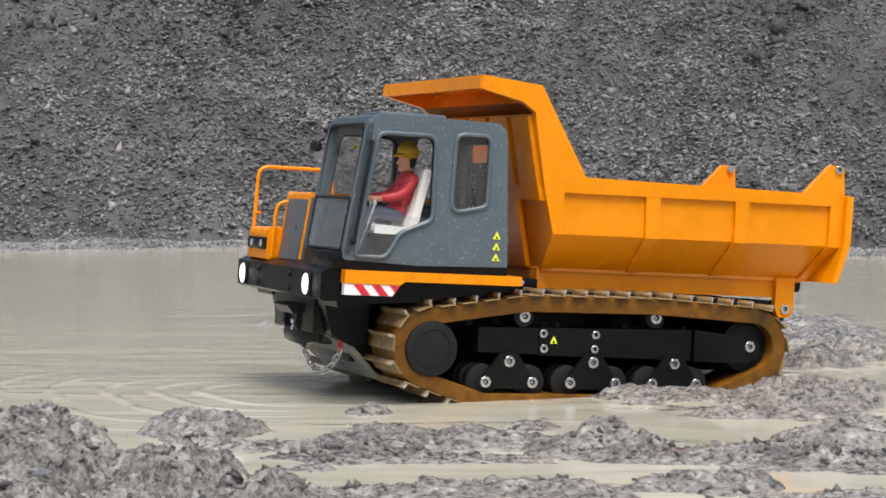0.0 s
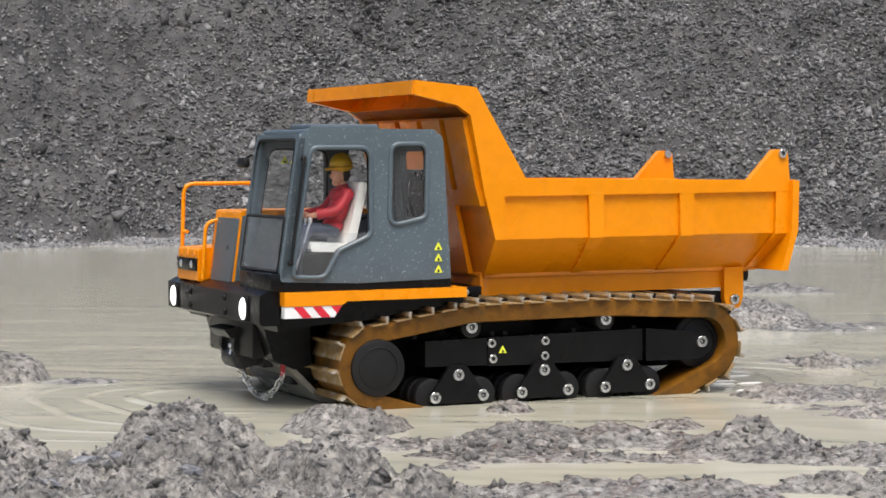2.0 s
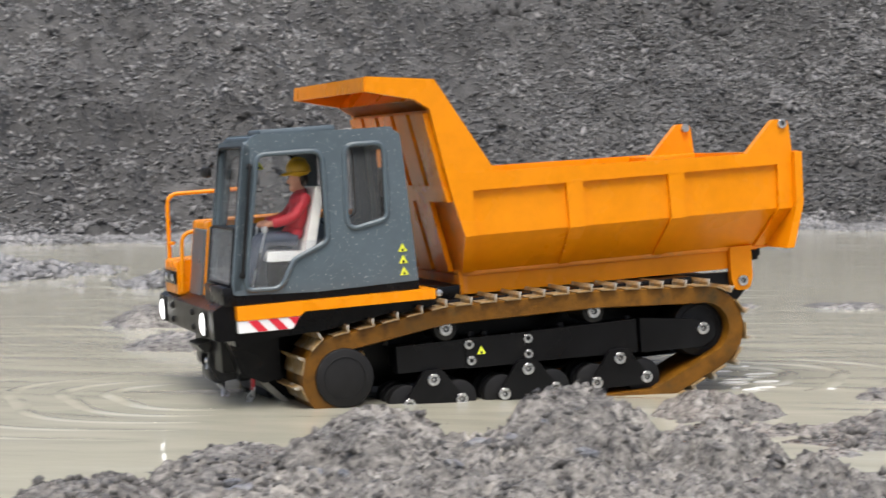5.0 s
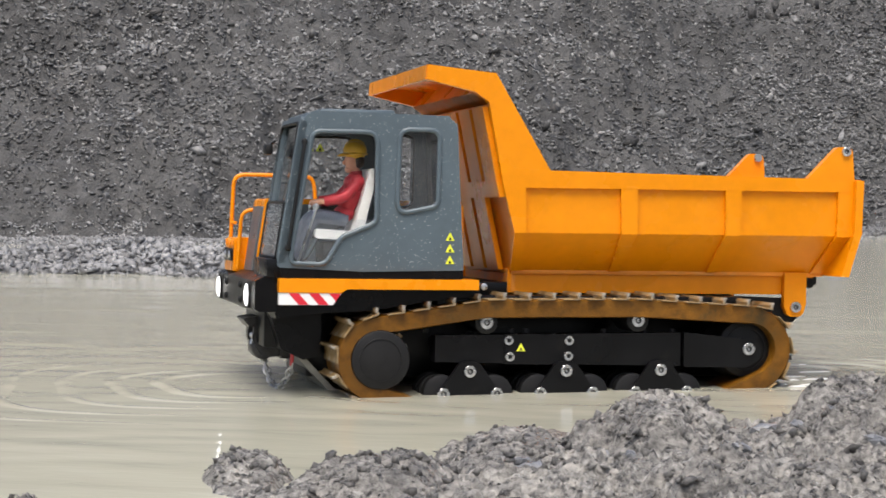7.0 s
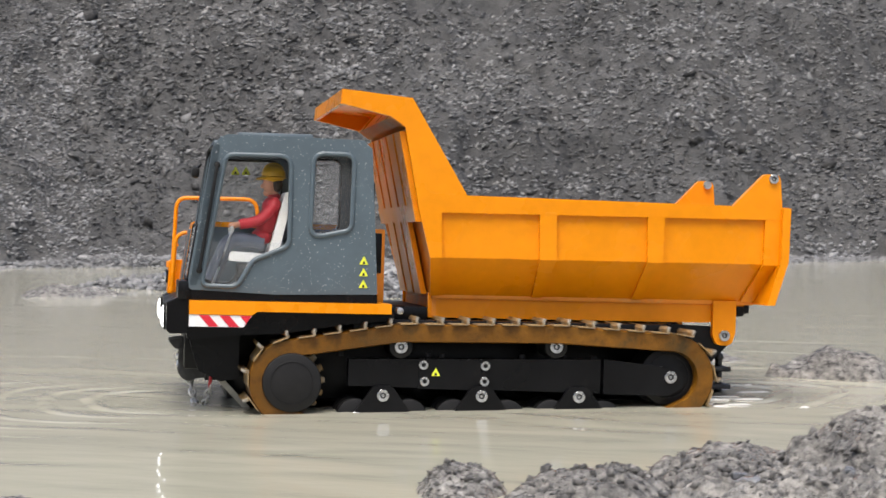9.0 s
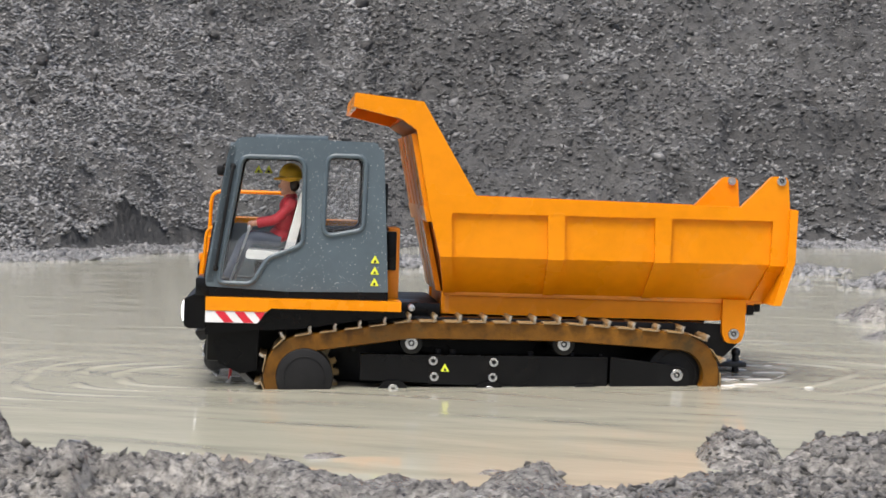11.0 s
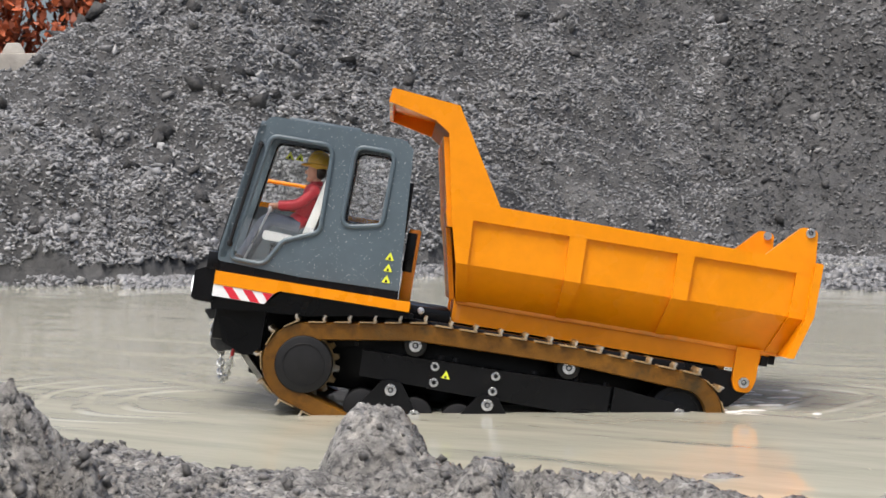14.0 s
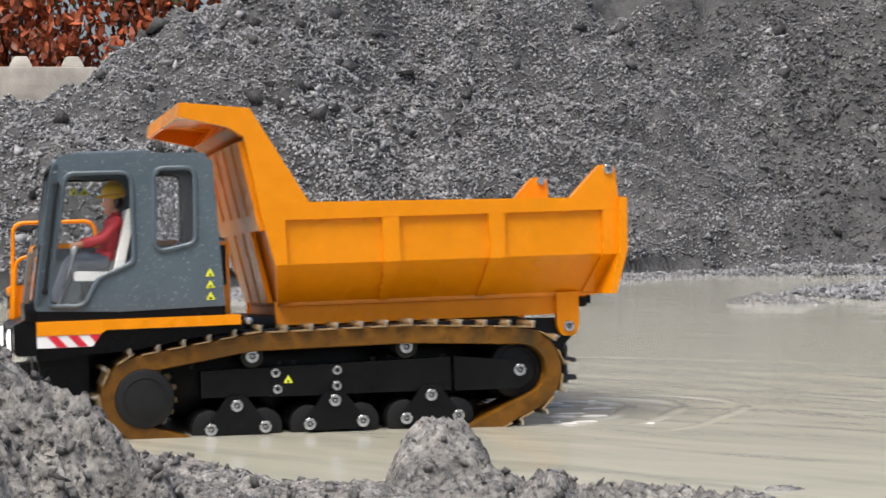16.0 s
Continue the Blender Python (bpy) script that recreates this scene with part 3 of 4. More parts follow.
def build_yard():
    # block wall with knobbed tops, far behind the heap
    c, ahead = Vector((-25 * math.sin(radians(52)), 25 * math.cos(radians(52)), 0)), radians(52)
    wall = thing("block_wall", "pale concrete block wall with knobs along its top", "wall")
    wall.matrix_world = Matrix.Translation(c) @ Matrix.Rotation(ahead, 4, "Z")
    for row in range(3):
        for k in range(-5, 5):
            bm = B()
            box(bm, 0.006, 1.194, 0, 0.6, 0.004, 0.598, 0.02)
            if row == 2:
                for kx in (0.3, 0.9):
                    for ky in (0.16, 0.44):
                        vs = bmesh.ops.create_cone(bm, cap_ends=True, segments=4, radius1=0.2, radius2=0.11, depth=0.13, matrix=Matrix.Translation((kx, ky, 0.66)) @ pose(0, 0, 0, 0, 0, 45))["verts"]
                        soften(bm, vs, 0.02)
            b = link("block", bm, CONCRETE, wall, unit=1, smooth=40)
            b.location = (k * 1.2 + 0.6 * (row % 2) + 0.14, 0, row * 0.6 - 0.13)
    # a copper beech hedge behind it
    rng = np.random.default_rng(12)
    for i, (off, green) in enumerate(((-3.4, 0), (-1.9, 0), (-0.5, 0), (0.9, 0), (2.3, 0), (3.7, 0))):
        hedge = thing("beech_shrub", "copper beech shrub with rusty autumn leaves behind the block wall", "shrub", "beech hedge")
        hedge.matrix_world = wall.matrix_world @ Matrix.Translation((off, 1.9 + 0.2 * (i % 2), 0))
        for k in range(7):
            bm = B()
            a = rng.uniform(0, 6.28)
            p = Vector((rng.uniform(-0.2, 0.2), rng.uniform(-0.2, 0.2), 0))
            pts = [p]
            for j in range(6):
                p = p + Vector((math.cos(a) * 0.12 + rng.normal() * 0.07, math.sin(a) * 0.12 + rng.normal() * 0.07, 0.55))
                pts.append(p)
            tube(bm, pts, 0.028, 6)
            link("stem", bm, BARK, hedge, unit=1)
        n = 4600
        pos = np.stack([rng.normal(0, 0.62, n), rng.normal(0, 0.5, n), rng.uniform(0.4, 4.0, n)], -1)
        cl = rng.normal(0, 1, (60, 3)) * (0.7, 0.55, 0.0) + np.stack([np.zeros(60), np.zeros(60), rng.uniform(0.5, 4, 60)], -1)
        pos = np.where(rng.random((n, 1)) < 0.7, cl[rng.integers(0, 60, n)] + rng.normal(0, 0.16, (n, 3)), pos)
        for nm, sel, mt in (("leaves", rng.random(n) < 0.9, LEAF),):
            bm = B()
            for q in pos[sel]:
                L = rng.uniform(0.05, 0.1)
                m = Matrix.Translation(Vector(q)) @ Euler(rng.uniform(0, 6.28, 3)).to_matrix().to_4x4()
                bm.faces.new([bm.verts.new(m @ Vector(u)) for u in ((-L, 0, 0), (-L * 0.2, -L * 0.45, L * 0.1), (L * 0.6, -L * 0.3, 0.0), (L, 0, -L * 0.15), (L * 0.5, L * 0.35, 0.0), (-L * 0.3, L * 0.45, L * 0.1))])
            tagged(link(nm, bm, mt, hedge, unit=1), kind="stuff")
        bm = B()
        for q in pos[:110]:
            L = rng.uniform(0.06, 0.11)
            m = Matrix.Translation(Vector(q)) @ Euler(rng.uniform(0, 6.28, 3)).to_matrix().to_4x4()
            bm.faces.new([bm.verts.new(m @ Vector(u)) for u in ((-L, 0, 0), (0, -L * 0.5, 0), (L, 0, 0), (0, L * 0.5, 0.02))])
        tagged(link("ivy_leaves", bm, GREENLEAF, hedge, "a few dull green leaves", unit=1), kind="stuff")


build_ground()
build_stones()
build_yard()


# ---- the crawler dump truck: x to its rear, y away from the cab side, z up; origin on the near track beam ----
MID = 106.0  # its middle plane


def mirror_y(y):
    return 2 * MID - y


def loop_of(circles, step=1.0):
    """The taut line round a set of circles, as evenly spaced points with their directions."""
    pts = [(x + r * math.cos(a), z + r * math.sin(a)) for x, z, r in circles for a in (2 * math.pi * k / 180 for k in range(180))]
    pts = sorted(set(pts))
    def half(seq):
        h = []
        for p in seq:
            while len(h) > 1 and (h[-1][0] - h[-2][0]) * (p[1] - h[-2][1]) - (h[-1][1] - h[-2][1]) * (p[0] - h[-2][0]) <= 0:
                h.pop()
            h.append(p)
        return h
    hull = half(pts)[:-1] + half(pts[::-1])[:-1]
    hull = np.array(hull + hull[:1])
    s = np.r_[0, np.cumsum(np.hypot(*np.diff(hull, axis=0).T))]
    u = np.arange(0, s[-1], step)
    return s[-1], u, np.stack([np.interp(u, s, hull[:, 0]), np.interp(u, s, hull[:, 1])], -1)


WHEELS = ((-106, -9), (177, -1))
TRACK = [(-106, -9, 31), (177, -1, 32), (-57, -34, 22), (130, -33, 22), (-26, 18, 16.5), (90, 20, 15.5)]
LOOP_LENGTH, LOOP_S, LOOP_P = loop_of(TRACK)
SHOES = 41


def on_loop(s):
    """Place and direction of the track's outside at s millimetres along it (the lower run goes rearwards)."""
    s = s % LOOP_LENGTH
    xs, zs = np.r_[LOOP_P[:, 0], LOOP_P[0, 0]], np.r_[LOOP_P[:, 1], LOOP_P[0, 1]]
    ss = np.r_[LOOP_S, LOOP_LENGTH]
    a, b = (s - 4) % LOOP_LENGTH, (s + 4) % LOOP_LENGTH
    f = lambda q: np.array((np.interp(q, ss, xs), np.interp(q, ss, zs)))
    d = f(b) - f(a)
    return f(s), math.atan2(d[1], d[0])


def bolt(bm, x, z, y, r=4.2):
    """A bright washer round a dark socket head, facing out at y."""
    ring(bm, x, z, r, r * 0.5, y, y + 2.5, mi=0)
    ring(bm, x, z, r * 0.55, r * 0.28, y + 0.5, y + 2.5, 16, mi=1)
    disc(bm, x, z, r * 0.4, y + 1.4, y + 2.6, 12, 0, mi=2)


def bolts(name, spots, parent, y, r=4.2, label="bright steel bolt with a dark socket"):
    for x, z in spots:
        bm = B()
        bolt(bm, 0, 0, 0, r)
        ob = part(name, bm, [STEEL, DARKSTEEL, STEEL], parent, label)
        ob.location = (x / 1000, y / 1000, z / 1000)


def warning(parent, x, z, y, s=3.4):
    """A small yellow triangle sticker with a black mark."""
    bm = B()
    plate(bm, round_poly([(x - s, z - s * 0.85), (x + s, z - s * 0.85), (x, z + s)], 0.5), [], y - 0.4, y)
    k = part("sticker", bm, YELLOW, parent, "yellow triangular warning sticker")
    bm = B()
    plate(bm, [(x - s * 0.3, z - s * 0.7), (x + s * 0.3, z - s * 0.7), (x + s * 0.2, z - s * 0.3), (x, z - s * 0.05), (x - s * 0.2, z - s * 0.3)], [], y - 0.6, y - 0.4)
    part("mark", bm, INK, k, "black mark")


def build_track(truck, y0, y1, out):
    """One crawler track with its beam, wheels and rollers, between y0 and y1; out: the side that faces outwards."""
    face = y0 if out < 0 else y1
    Y = lambda a: face - out * a  # a millimetres inwards from the outer face
    # belt
    bm = B()
    y0, y1 = (y0 - 9, y1 - 6) if out < 0 else (y0 + 6, y1 + 9)
    n = len(LOOP_P)
    rows = []
    for i in range(0, n, 4):
        p, a = on_loop(LOOP_S[i])
        nx, nz = math.sin(a), -math.cos(a)
        rows.append([bm.verts.new((p[0] - nx * dpt, yy, p[1] - nz * dpt)) for dpt, yy in ((0.6, y0 + 3), (0, y0 + 4), (0, y1 - 4), (0.6, y1 - 3), (12.2, y1 - 3), (13, y1 - 5), (13, y0 + 5), (12.2, y0 + 3))])
    for i in range(len(rows)):
        a, b = rows[i - 1], rows[i]
        for k in range(8):
            bm.faces.new((a[k], a[(k + 1) % 8], b[(k + 1) % 8], b[k]))
    part("track_belt", bm, BELT, truck, "orange track belt smeared with brown mud")
    # beam
    bm = B()
    ya, yb = sorted((Y(1), Y(15)))
    plate(bm, [(-64, 8.5), (-64, -11), (124, -14), (124, 11)], [], ya, yb, r=0.7)
    ya, yb = sorted((Y(0), Y(14)))
    plate(bm, [(-12, 9.6), (-12, -12.4), (38, -13), (38, 9.8)], [], ya - 0.3, yb - 2, r=0.5)
    ya, yb = sorted((Y(-1.5), Y(4)))
    plate(bm, round_poly([(126, 11.5), (126, -14.5), (176, -15), (188, -8), (186, 3), (172, 6.5)], [0.5, 2, 6, 7, 6, 6]), [], ya, yb, r=0.5)
    ya, yb = sorted((Y(16), Y(40)))
    box(bm, -60, 122, ya, yb, -9, 6, 1)
    beam = part("track_beam", bm, BLACK, truck, "black box-section track beam")
    if out < 0:
        bolts("beam_bolt", ((-9, 5), (-8, -7), (37, 5), (36.5, -6.5)), beam, face - 1.6, 3.4)
        warning(beam, 0, 0, face - 0.9)
    # nuts along the beam's top
    for x in (-70, -5, 6, 66, 97, 120):
        bm = B()
        vs = bmesh.ops.create_cone(bm, cap_ends=True, segments=6, radius1=2.6, radius2=2.6, depth=3.4, matrix=Matrix.Translation((x, Y(8), 11.6 if x > -60 else 12)))["verts"]
        soften(bm, vs, 0.4)
        part("nut", bm, RUBBER, beam)
    # drive sprocket, keyed later
    cx, cz = WHEELS[0]
    hub = new("drive_sprocket")
    hub.parent = truck
    hub.location = (cx / 1000, 0, cz / 1000)
    bm = B()
    ya, yb = sorted((Y(-8.5), Y(20)))
    disc(bm, 0, 0, 21.5, ya, yb, 56, 1.6)
    ring(bm, 0, 0, 15.8, 15.0, Y(-9), Y(-6), 56)
    part("cover", bm, RUBBER, hub, "round black drive cover")
    bm = B()
    pts = []
    for k in range(17):
        for da, r in ((-0.36, 22.5), (-0.18, 26.5), (0.18, 26.5), (0.36, 22.5)):
            a = 2 * math.pi * (k + da * 0.9) / 17
            pts.append((r * math.cos(a), r * math.sin(a)))
    ya, yb = sorted((Y(20), Y(27)))
    plate(bm, pts, [], ya, yb, r=0.4)
    part("toothed_ring", bm, SHOE, hub, "toothed sprocket ring caked with mud")
    # idler
    cx, cz = WHEELS[1]
    bm = B()
    ya, yb = sorted((Y(5), Y(44)))
    disc(bm, cx, cz, 22, ya, yb, 56, 2.5)
    ring(bm, cx, cz, 17, 15.5, Y(4), Y(8), 56)
    idler = part("idler_wheel", bm, RUBBER, truck, "black rubber idler wheel")
    if out < 0:
        bolts("axle_bolt", ((cx, cz),), idler, face - 3.4, 4.6)
    # carrier rollers above the beam
    for x, z in ((-26, 18), (90, 20)):
        bm = B()
        ya, yb = sorted((Y(0), Y(36)))
        disc(bm, x, z, 8.6, ya, yb, 36, 1.2)
        roller = part("carrier_roller", bm, RUBBER, truck, "black rubber carrier roller")
        if out < 0:
            bolts("axle_bolt", ((x, z),), roller, face - 1.8, 4.8)
    # bogies with two pairs of rollers each
    for x, z in ((-39, -17.5), (34, -17), (107, -16.5)):
        bm = B()
        ya, yb = sorted((Y(-4), Y(0)))
        plate(bm, round_poly([(x - 27, z - 21.5), (x + 27, z - 21.5), (x + 7, z + 7), (x - 7, z + 7)], [6, 6, 7, 7]), [], ya, yb, r=0.5)
        bogie = part("bogie", bm, BLACK, truck, "triangular black bogie plate")
        for dx in (-19.5, 20.5):
            for a, b in ((2, 13), (17, 27), (31, 42)):
                bm = B()
                ya, yb = sorted((Y(a), Y(b)))
                disc(bm, x + dx, z - 16.5, 13.8, ya, yb, 36, 2)
                part("roller", bm, RUBBER, bogie)
        if out < 0:
            bolts("bolt", ((x, z), (x - 19.5, z - 16.5), (x + 20.5, z - 16.2)), bogie, face - 5.8, 4.4)
    # shoes, keyed later
    bm = B()
    w = (y1 - y0) / 2
    box(bm, -9.6, 2.5, -w, w, 0, 0.9, 0.25)
    plate(bm, [(-10.2, 0.4), (-8.4, 0.4), (-8.0, 3.2), (-9.4, 5.6), (-10.8, 5.4), (-9.8, 3.0)], [], -w, w, r=0.25)
    for yy in (-w * 0.45, w * 0.45):
        disc(bm, 3, 0, 0.1, yy - 0.1, yy + 0.1, 6, 0)
    shoe = part("track_shoe", bm, SHOE, truck, "muddy track shoe with one grouser")
    made = [shoe]
    for k in range(SHOES - 1):
        o = shoe.copy()
        scene.collection.objects.link(o)
        made.append(o)
    return hub, made, (y0 + y1) / 2


def build_chassis(truck):
    bm = B()
    box(bm, -150, 214, 56, mirror_y(56), -26, 34, 2)
    for flip in (0, 1):
        for outline, ya, yb in (([(-183, 29), (-181, 20), (-150, 24), (-112, 26), (-70, 33), (-31, 37), (-31, 41), (-132, 41), (-142, 30.6)], 0, 44), ([(-182, 29), (-172, -4), (-155, -12), (-142, -9), (-142, 30.6)], 36, 53.5), ([(-141.5, -9), (-128, -6), (-62, 10), (-31, 20), (-31, 41), (-132, 41), (-141.5, 30.6)], 54, 58)):
            flank = B()
            plate(flank, outline, [], *sorted((mirror_y(ya), mirror_y(yb)) if flip else (ya, yb)), r=0.6)
            part("flank_plate", flank, BLACK, truck)
    box(bm, -182, -120, 54, mirror_y(54), -4, 42, 1.5)
    box(bm, -60, 178, 12, mirror_y(12), 24, 37.5, 1)
    box(bm, -45, -3, 26, mirror_y(26), 36, 47, 1)
    part("chassis", bm, BLACK, truck, "black steel chassis frame")
    for a in (31, mirror_y(37)):
        bm = B()
        plate(bm, [(176, 37.5), (226, 36), (233, 30), (231, 22), (216, 7), (196, 12)], [], a, a + 6, r=0.6)
        part("rear_frame", bm, BLACK, truck)
    # skid plate under the nose
    bm = B()
    plate(bm, [(-172, -2), (-160, -9), (-132, -38), (-100, -44), (-100, -40), (-130, -34), (-158, -5), (-170, 0)], [], 44, mirror_y(44), r=0.5)
    part("skid_plate", bm, SKID, truck, "wet grey belly plate under the nose")
    bm = B()
    disc(bm, -26, 44, 2.6, 6, 20, 16, 0.4)
    part("fuel_cap", bm, STEEL, truck, "small bright fitting")
    # front bumper with two lamps
    bm = B()
    plate(bm, [(-197, 27), (-194, 25), (-181, 25), (-181, 53.5), (-190, 50.5), (-197, 47)], [], -5, 220, r=1.2)
    bumper = part("bumper", bm, BLACK, truck, "black steel front bumper")
    for y in (27, 200):
        fwd = lambda u, v, w, y=y: (w, y + u, v)
        bm = B()
        plate(bm, round_poly([(-8, 26.8), (8, 26.8), (8, 45.6), (-8, 45.6)], 3), [], -198.6, -197, fwd, r=0.4)
        rim = part("lamp_rim", bm, RUBBER, bumper)
        bm = B()
        ball(bm, (-198.4, y, 36.2), 2.6, 6.6, 8.4, 28)
        part("headlight", bm, LAMPGLOW, bumper, "lit white headlight")
    for y in (74, 160):
        for z in (31, 42):
            bm = B()
            ball(bm, (-197.4, y, z), 1.8, 2.6, 2.6, 12)
            part("bolt_head", bm, RUBBER, bumper)
    # tow hitch, pin and chain
    bm = B()
    plate(bm, round_poly([(78, -14), (134, -14), (138, 18), (74, 18)], 3), [], -165, -157, lambda u, v, w: (w, u, v), r=1)
    for ya in (88, 118):
        plate(bm, round_poly([(-184, 13), (-164, 18), (-159, -12), (-178, -14), (-186, 0)], [2, 1, 2, 5, 5]), [], ya, ya + 6, r=0.6)
    plate(bm, round_poly([(-194, 16), (-167, 20), (-165, 14), (-188, 9)], 1.5), [], 86, 126, r=0.6)
    disc(bm, -177, -7, 8.5, 92, 120, 28, 1)
    disc(bm, -173, 6, 3, 84, 128, 16, 0.5)
    part("tow_hitch", bm, DARKSTEEL, truck, "dark steel tow jaw")
    bm = B()
    ball(bm, (-185, 96, 3), 2.4, 2.4, 2.4, 10)
    tube(bm, [(-182, 96, 8), (-186, 96, -4)], 1.2, 8)
    part("hitch_pin", bm, STEEL, truck, "bright steel hitch pin")
    bm = B()
    p0, p1 = Vector((-176, 98, -15)), Vector((-163, 41, -17))
    n = 16
    def hang(u):
        return p0.lerp(p1, u) + Vector((0, 0, -19 * 4 * u * (1 - u)))
    for k in range(n):
        u = k / (n - 1)
        p, d = hang(u), (hang(min(1, u + 0.02)) - hang(max(0, u - 0.02))).normalized()
        across = d.cross(Vector((1, 0, 0))).normalized()
        side = across if k % 2 else d.cross(across).normalized()
        tube(bm, [p + d * 4.4 * math.cos(a) + side * 2.4 * math.sin(a) for a in (2 * math.pi * j / 10 for j in range(10))], 0.85, 6, True)
    part("tow_chain", bm, STEEL, truck, "slack bright steel chain")
    bm = B()
    tube(bm, bend([(-162, 43.5, -4), (-163, 43.5, -16), (-163, 38.5, -16), (-162, 38.5, -4)], 2.4), 1.2, 8)
    tube(bm, [(-162, 36.5, -4), (-162, 45.5, -4)], 1.5, 8)
    part("shackle", bm, REDPAINT, truck, "red tow shackle")
    # rear hitch
    bm = B()
    for z in (-16, -2):
        box(bm, 212, 252, 92, 122, z, z + 4, 0.8)
    tube(bm, [(246, 107, -19), (246, 107, 8)], 3, 12)
    ball(bm, (246, 107, 9), 4, 4, 4, 10)
    box(bm, 205, 216, 88, 126, -22, 10, 1)
    part("rear_hitch", bm, DARKSTEEL, truck, "dark tow jaw with an upright pin")
    # fender deck and hazard panel
    bm = B()
    plate(bm, [(-181, 49.4), (-181, 39.4), (-136, 39.2), (-132, 42), (-35, 42), (-35, 49.4)], [], -15, 30, r=0.5)
    part("fender", bm, ORANGE, truck, "orange fender deck")
    bm = B()
    plate(bm, [(-181, 39.2), (-181, 30.6), (-142, 30.6), (-136, 39.0)], [], -14.4, -8)
    panel = part("hazard_panel", bm, WHITE, truck, "red and white striped hazard panel")
    for k in range(3):
        x = -174 + 14.6 * k
        bm = B()
        top = min(x + 0.0, -137)
        plate(bm, [(x, 38.9), (x + 7, 38.9), (min(x + 14.2, -142.5), 30.8), (min(x + 7.2, -146), 30.8)] if k < 2 else [(x, 38.9), (-136.6, 38.9), (-141.0, 32.6), (x + 5.0, 33.2)], [], -14.8, -14.3)
        part("stripe", bm, RED, panel, "red stripe")


def build_cab(truck):
    y0, y1 = -8.0, 84.0
    cab = new("cab")
    cab.parent = truck
    tagged(cab, "grey cab beaded with rain")
    outer = round_poly([(-181.5, 57), (-182, 66), (-167, 160), (-159, 169.5), (-60, 168.2), (-51, 163), (-45, 56), (-120, 54.5)], [3, 20, 14, 9, 9, 9, 1, 30])
    door = round_poly([(-157, 155), (-110, 155), (-110, 90), (-136, 79), (-147, 59.5), (-172, 60), (-171.5, 70)], [7, 9, 8, 10, 10, 9, 8], 7)
    win = round_poly([(-93.5, 157.5), (-64, 157.5), (-65, 102.5), (-95.5, 96)], [8, 8, 7, 8], 7)
    for y, flip in ((y0, 1), (y1 - 6, -1)):
        bm = B()
        plate(bm, outer, [door, win], y, y + 6, r=0.7)
        side = part("side_panel", bm, GREY, cab, "grey painted cab side")
        # raised lips round the openings
        for hole, nm in ((door, "door_seal"), (win, "window_seal")):
            bm = B()
            yy = y - 0.4 if flip > 0 else y + 6.4
            tube(bm, [(u, yy, v) for u, v in hole], 1.8, 8, True)
            part(nm, bm, GREY, side)
            bm = B()
            inner = [(u * 0.985 + 0.015 * sum(p[0] for p in hole) / len(hole), v * 0.985 + 0.015 * sum(p[1] for p in hole) / len(hole)) for u, v in hole]
            tube(bm, [(u, y + 4.4 if flip > 0 else y + 1.6, v) for u, v in inner], 0.9, 8, True)
            part("black_seal", bm, RUBBER, side)
        for hole, nm in ((win, "rear_pane"), (door, "door_pane")):
            bm = B()
            plate(bm, hole, [], y + 2.6, y + 3.6)
            g = part(nm, bm, WETPANE if nm == "rear_pane" else GLASS, side, "clear pane with rain drops")
            g.visible_shadow = False
    # lower clear shield inside the door opening
    bm = B()
    shield = round_poly([(-171, 92), (-111, 92), (-111, 90), (-136, 79), (-147, 60.5), (-170.5, 61)], [1, 1, 4, 9, 9, 8])
    plate(bm, shield, [], y0 - 1.6, y0 - 0.6)
    g = part("door_shield", bm, SHIELD, cab, "hazy clear lower door shield")
    g.visible_shadow = False
    # front frame with windscreen, leaning back
    lean = lambda u, v, w: (-181.0 + (v - 60) * 0.145 + w, u, v)
    bm = B()
    scr = round_poly([(-3, 161), (79, 161), (79, 65), (-3, 65)], 7)
    plate(bm, round_poly([(y0, 165), (y1, 165), (y1, 57), (y0, 57)], 3), [scr], 0, 5, lean, r=0.7)
    front = part("front_panel", bm, GREY, cab)
    bm = B()
    plate(bm, scr, [], 2, 3, lean)
    g = part("windscreen", bm, GLASS, front, "clear windscreen")
    g.visible_shadow = False
    bm = B()
    tube(bm, [lean(u, v, -0.2) for u, v in scr], 1.1, 8, True)
    part("windscreen_seal", bm, RUBBER, front)
    bm = B()
    tube(bm, bend([lean(-7, 70, 5), lean(-11.5, 72, 5), lean(-11.5, 146, 5), lean(-7, 148, 5)], 2), 1.3, 8)
    ball(bm, lean(-10, 71, 5), 2.4, 2.4, 2.4, 10)
    ball(bm, lean(-10, 147, 5), 2.2, 2.2, 2.6, 10)
    part("door_handle_bar", bm, RUBBER, cab, "slim black grab bar")
    # wet lower screen in a thin black frame, standing before the windscreen
    bm = B()
    low_scr = round_poly([(-4, 104), (78, 104), (78, 64), (-4, 64)], 2)
    plate(bm, low_scr, [], -2.2, -1.4, lean)
    low = part("lower_screen", bm, SHIELD, front, "wet clear lower screen")
    low.visible_shadow = False
    bm = B()
    tube(bm, [lean(u, v, -1.8) for u, v in low_scr], 1.1, 8, True)
    part("screen_frame", bm, RUBBER, low, "thin black frame")
    rng = random.Random(9)
    bm = B()
    for k in range(150):
        r = rng.choice((0.2, 0.26, 0.34, 0.45))
        c = lean(rng.uniform(-2, 76), rng.uniform(66, 102), -2.3)
        bmesh.ops.create_icosphere(bm, subdivisions=1, radius=1, matrix=Matrix.Translation(c) @ Matrix.Diagonal((r * 0.5, r, r * 1.2, 1)))
    tagged(part("rain_drops", bm, DROP, low), kind="stuff")
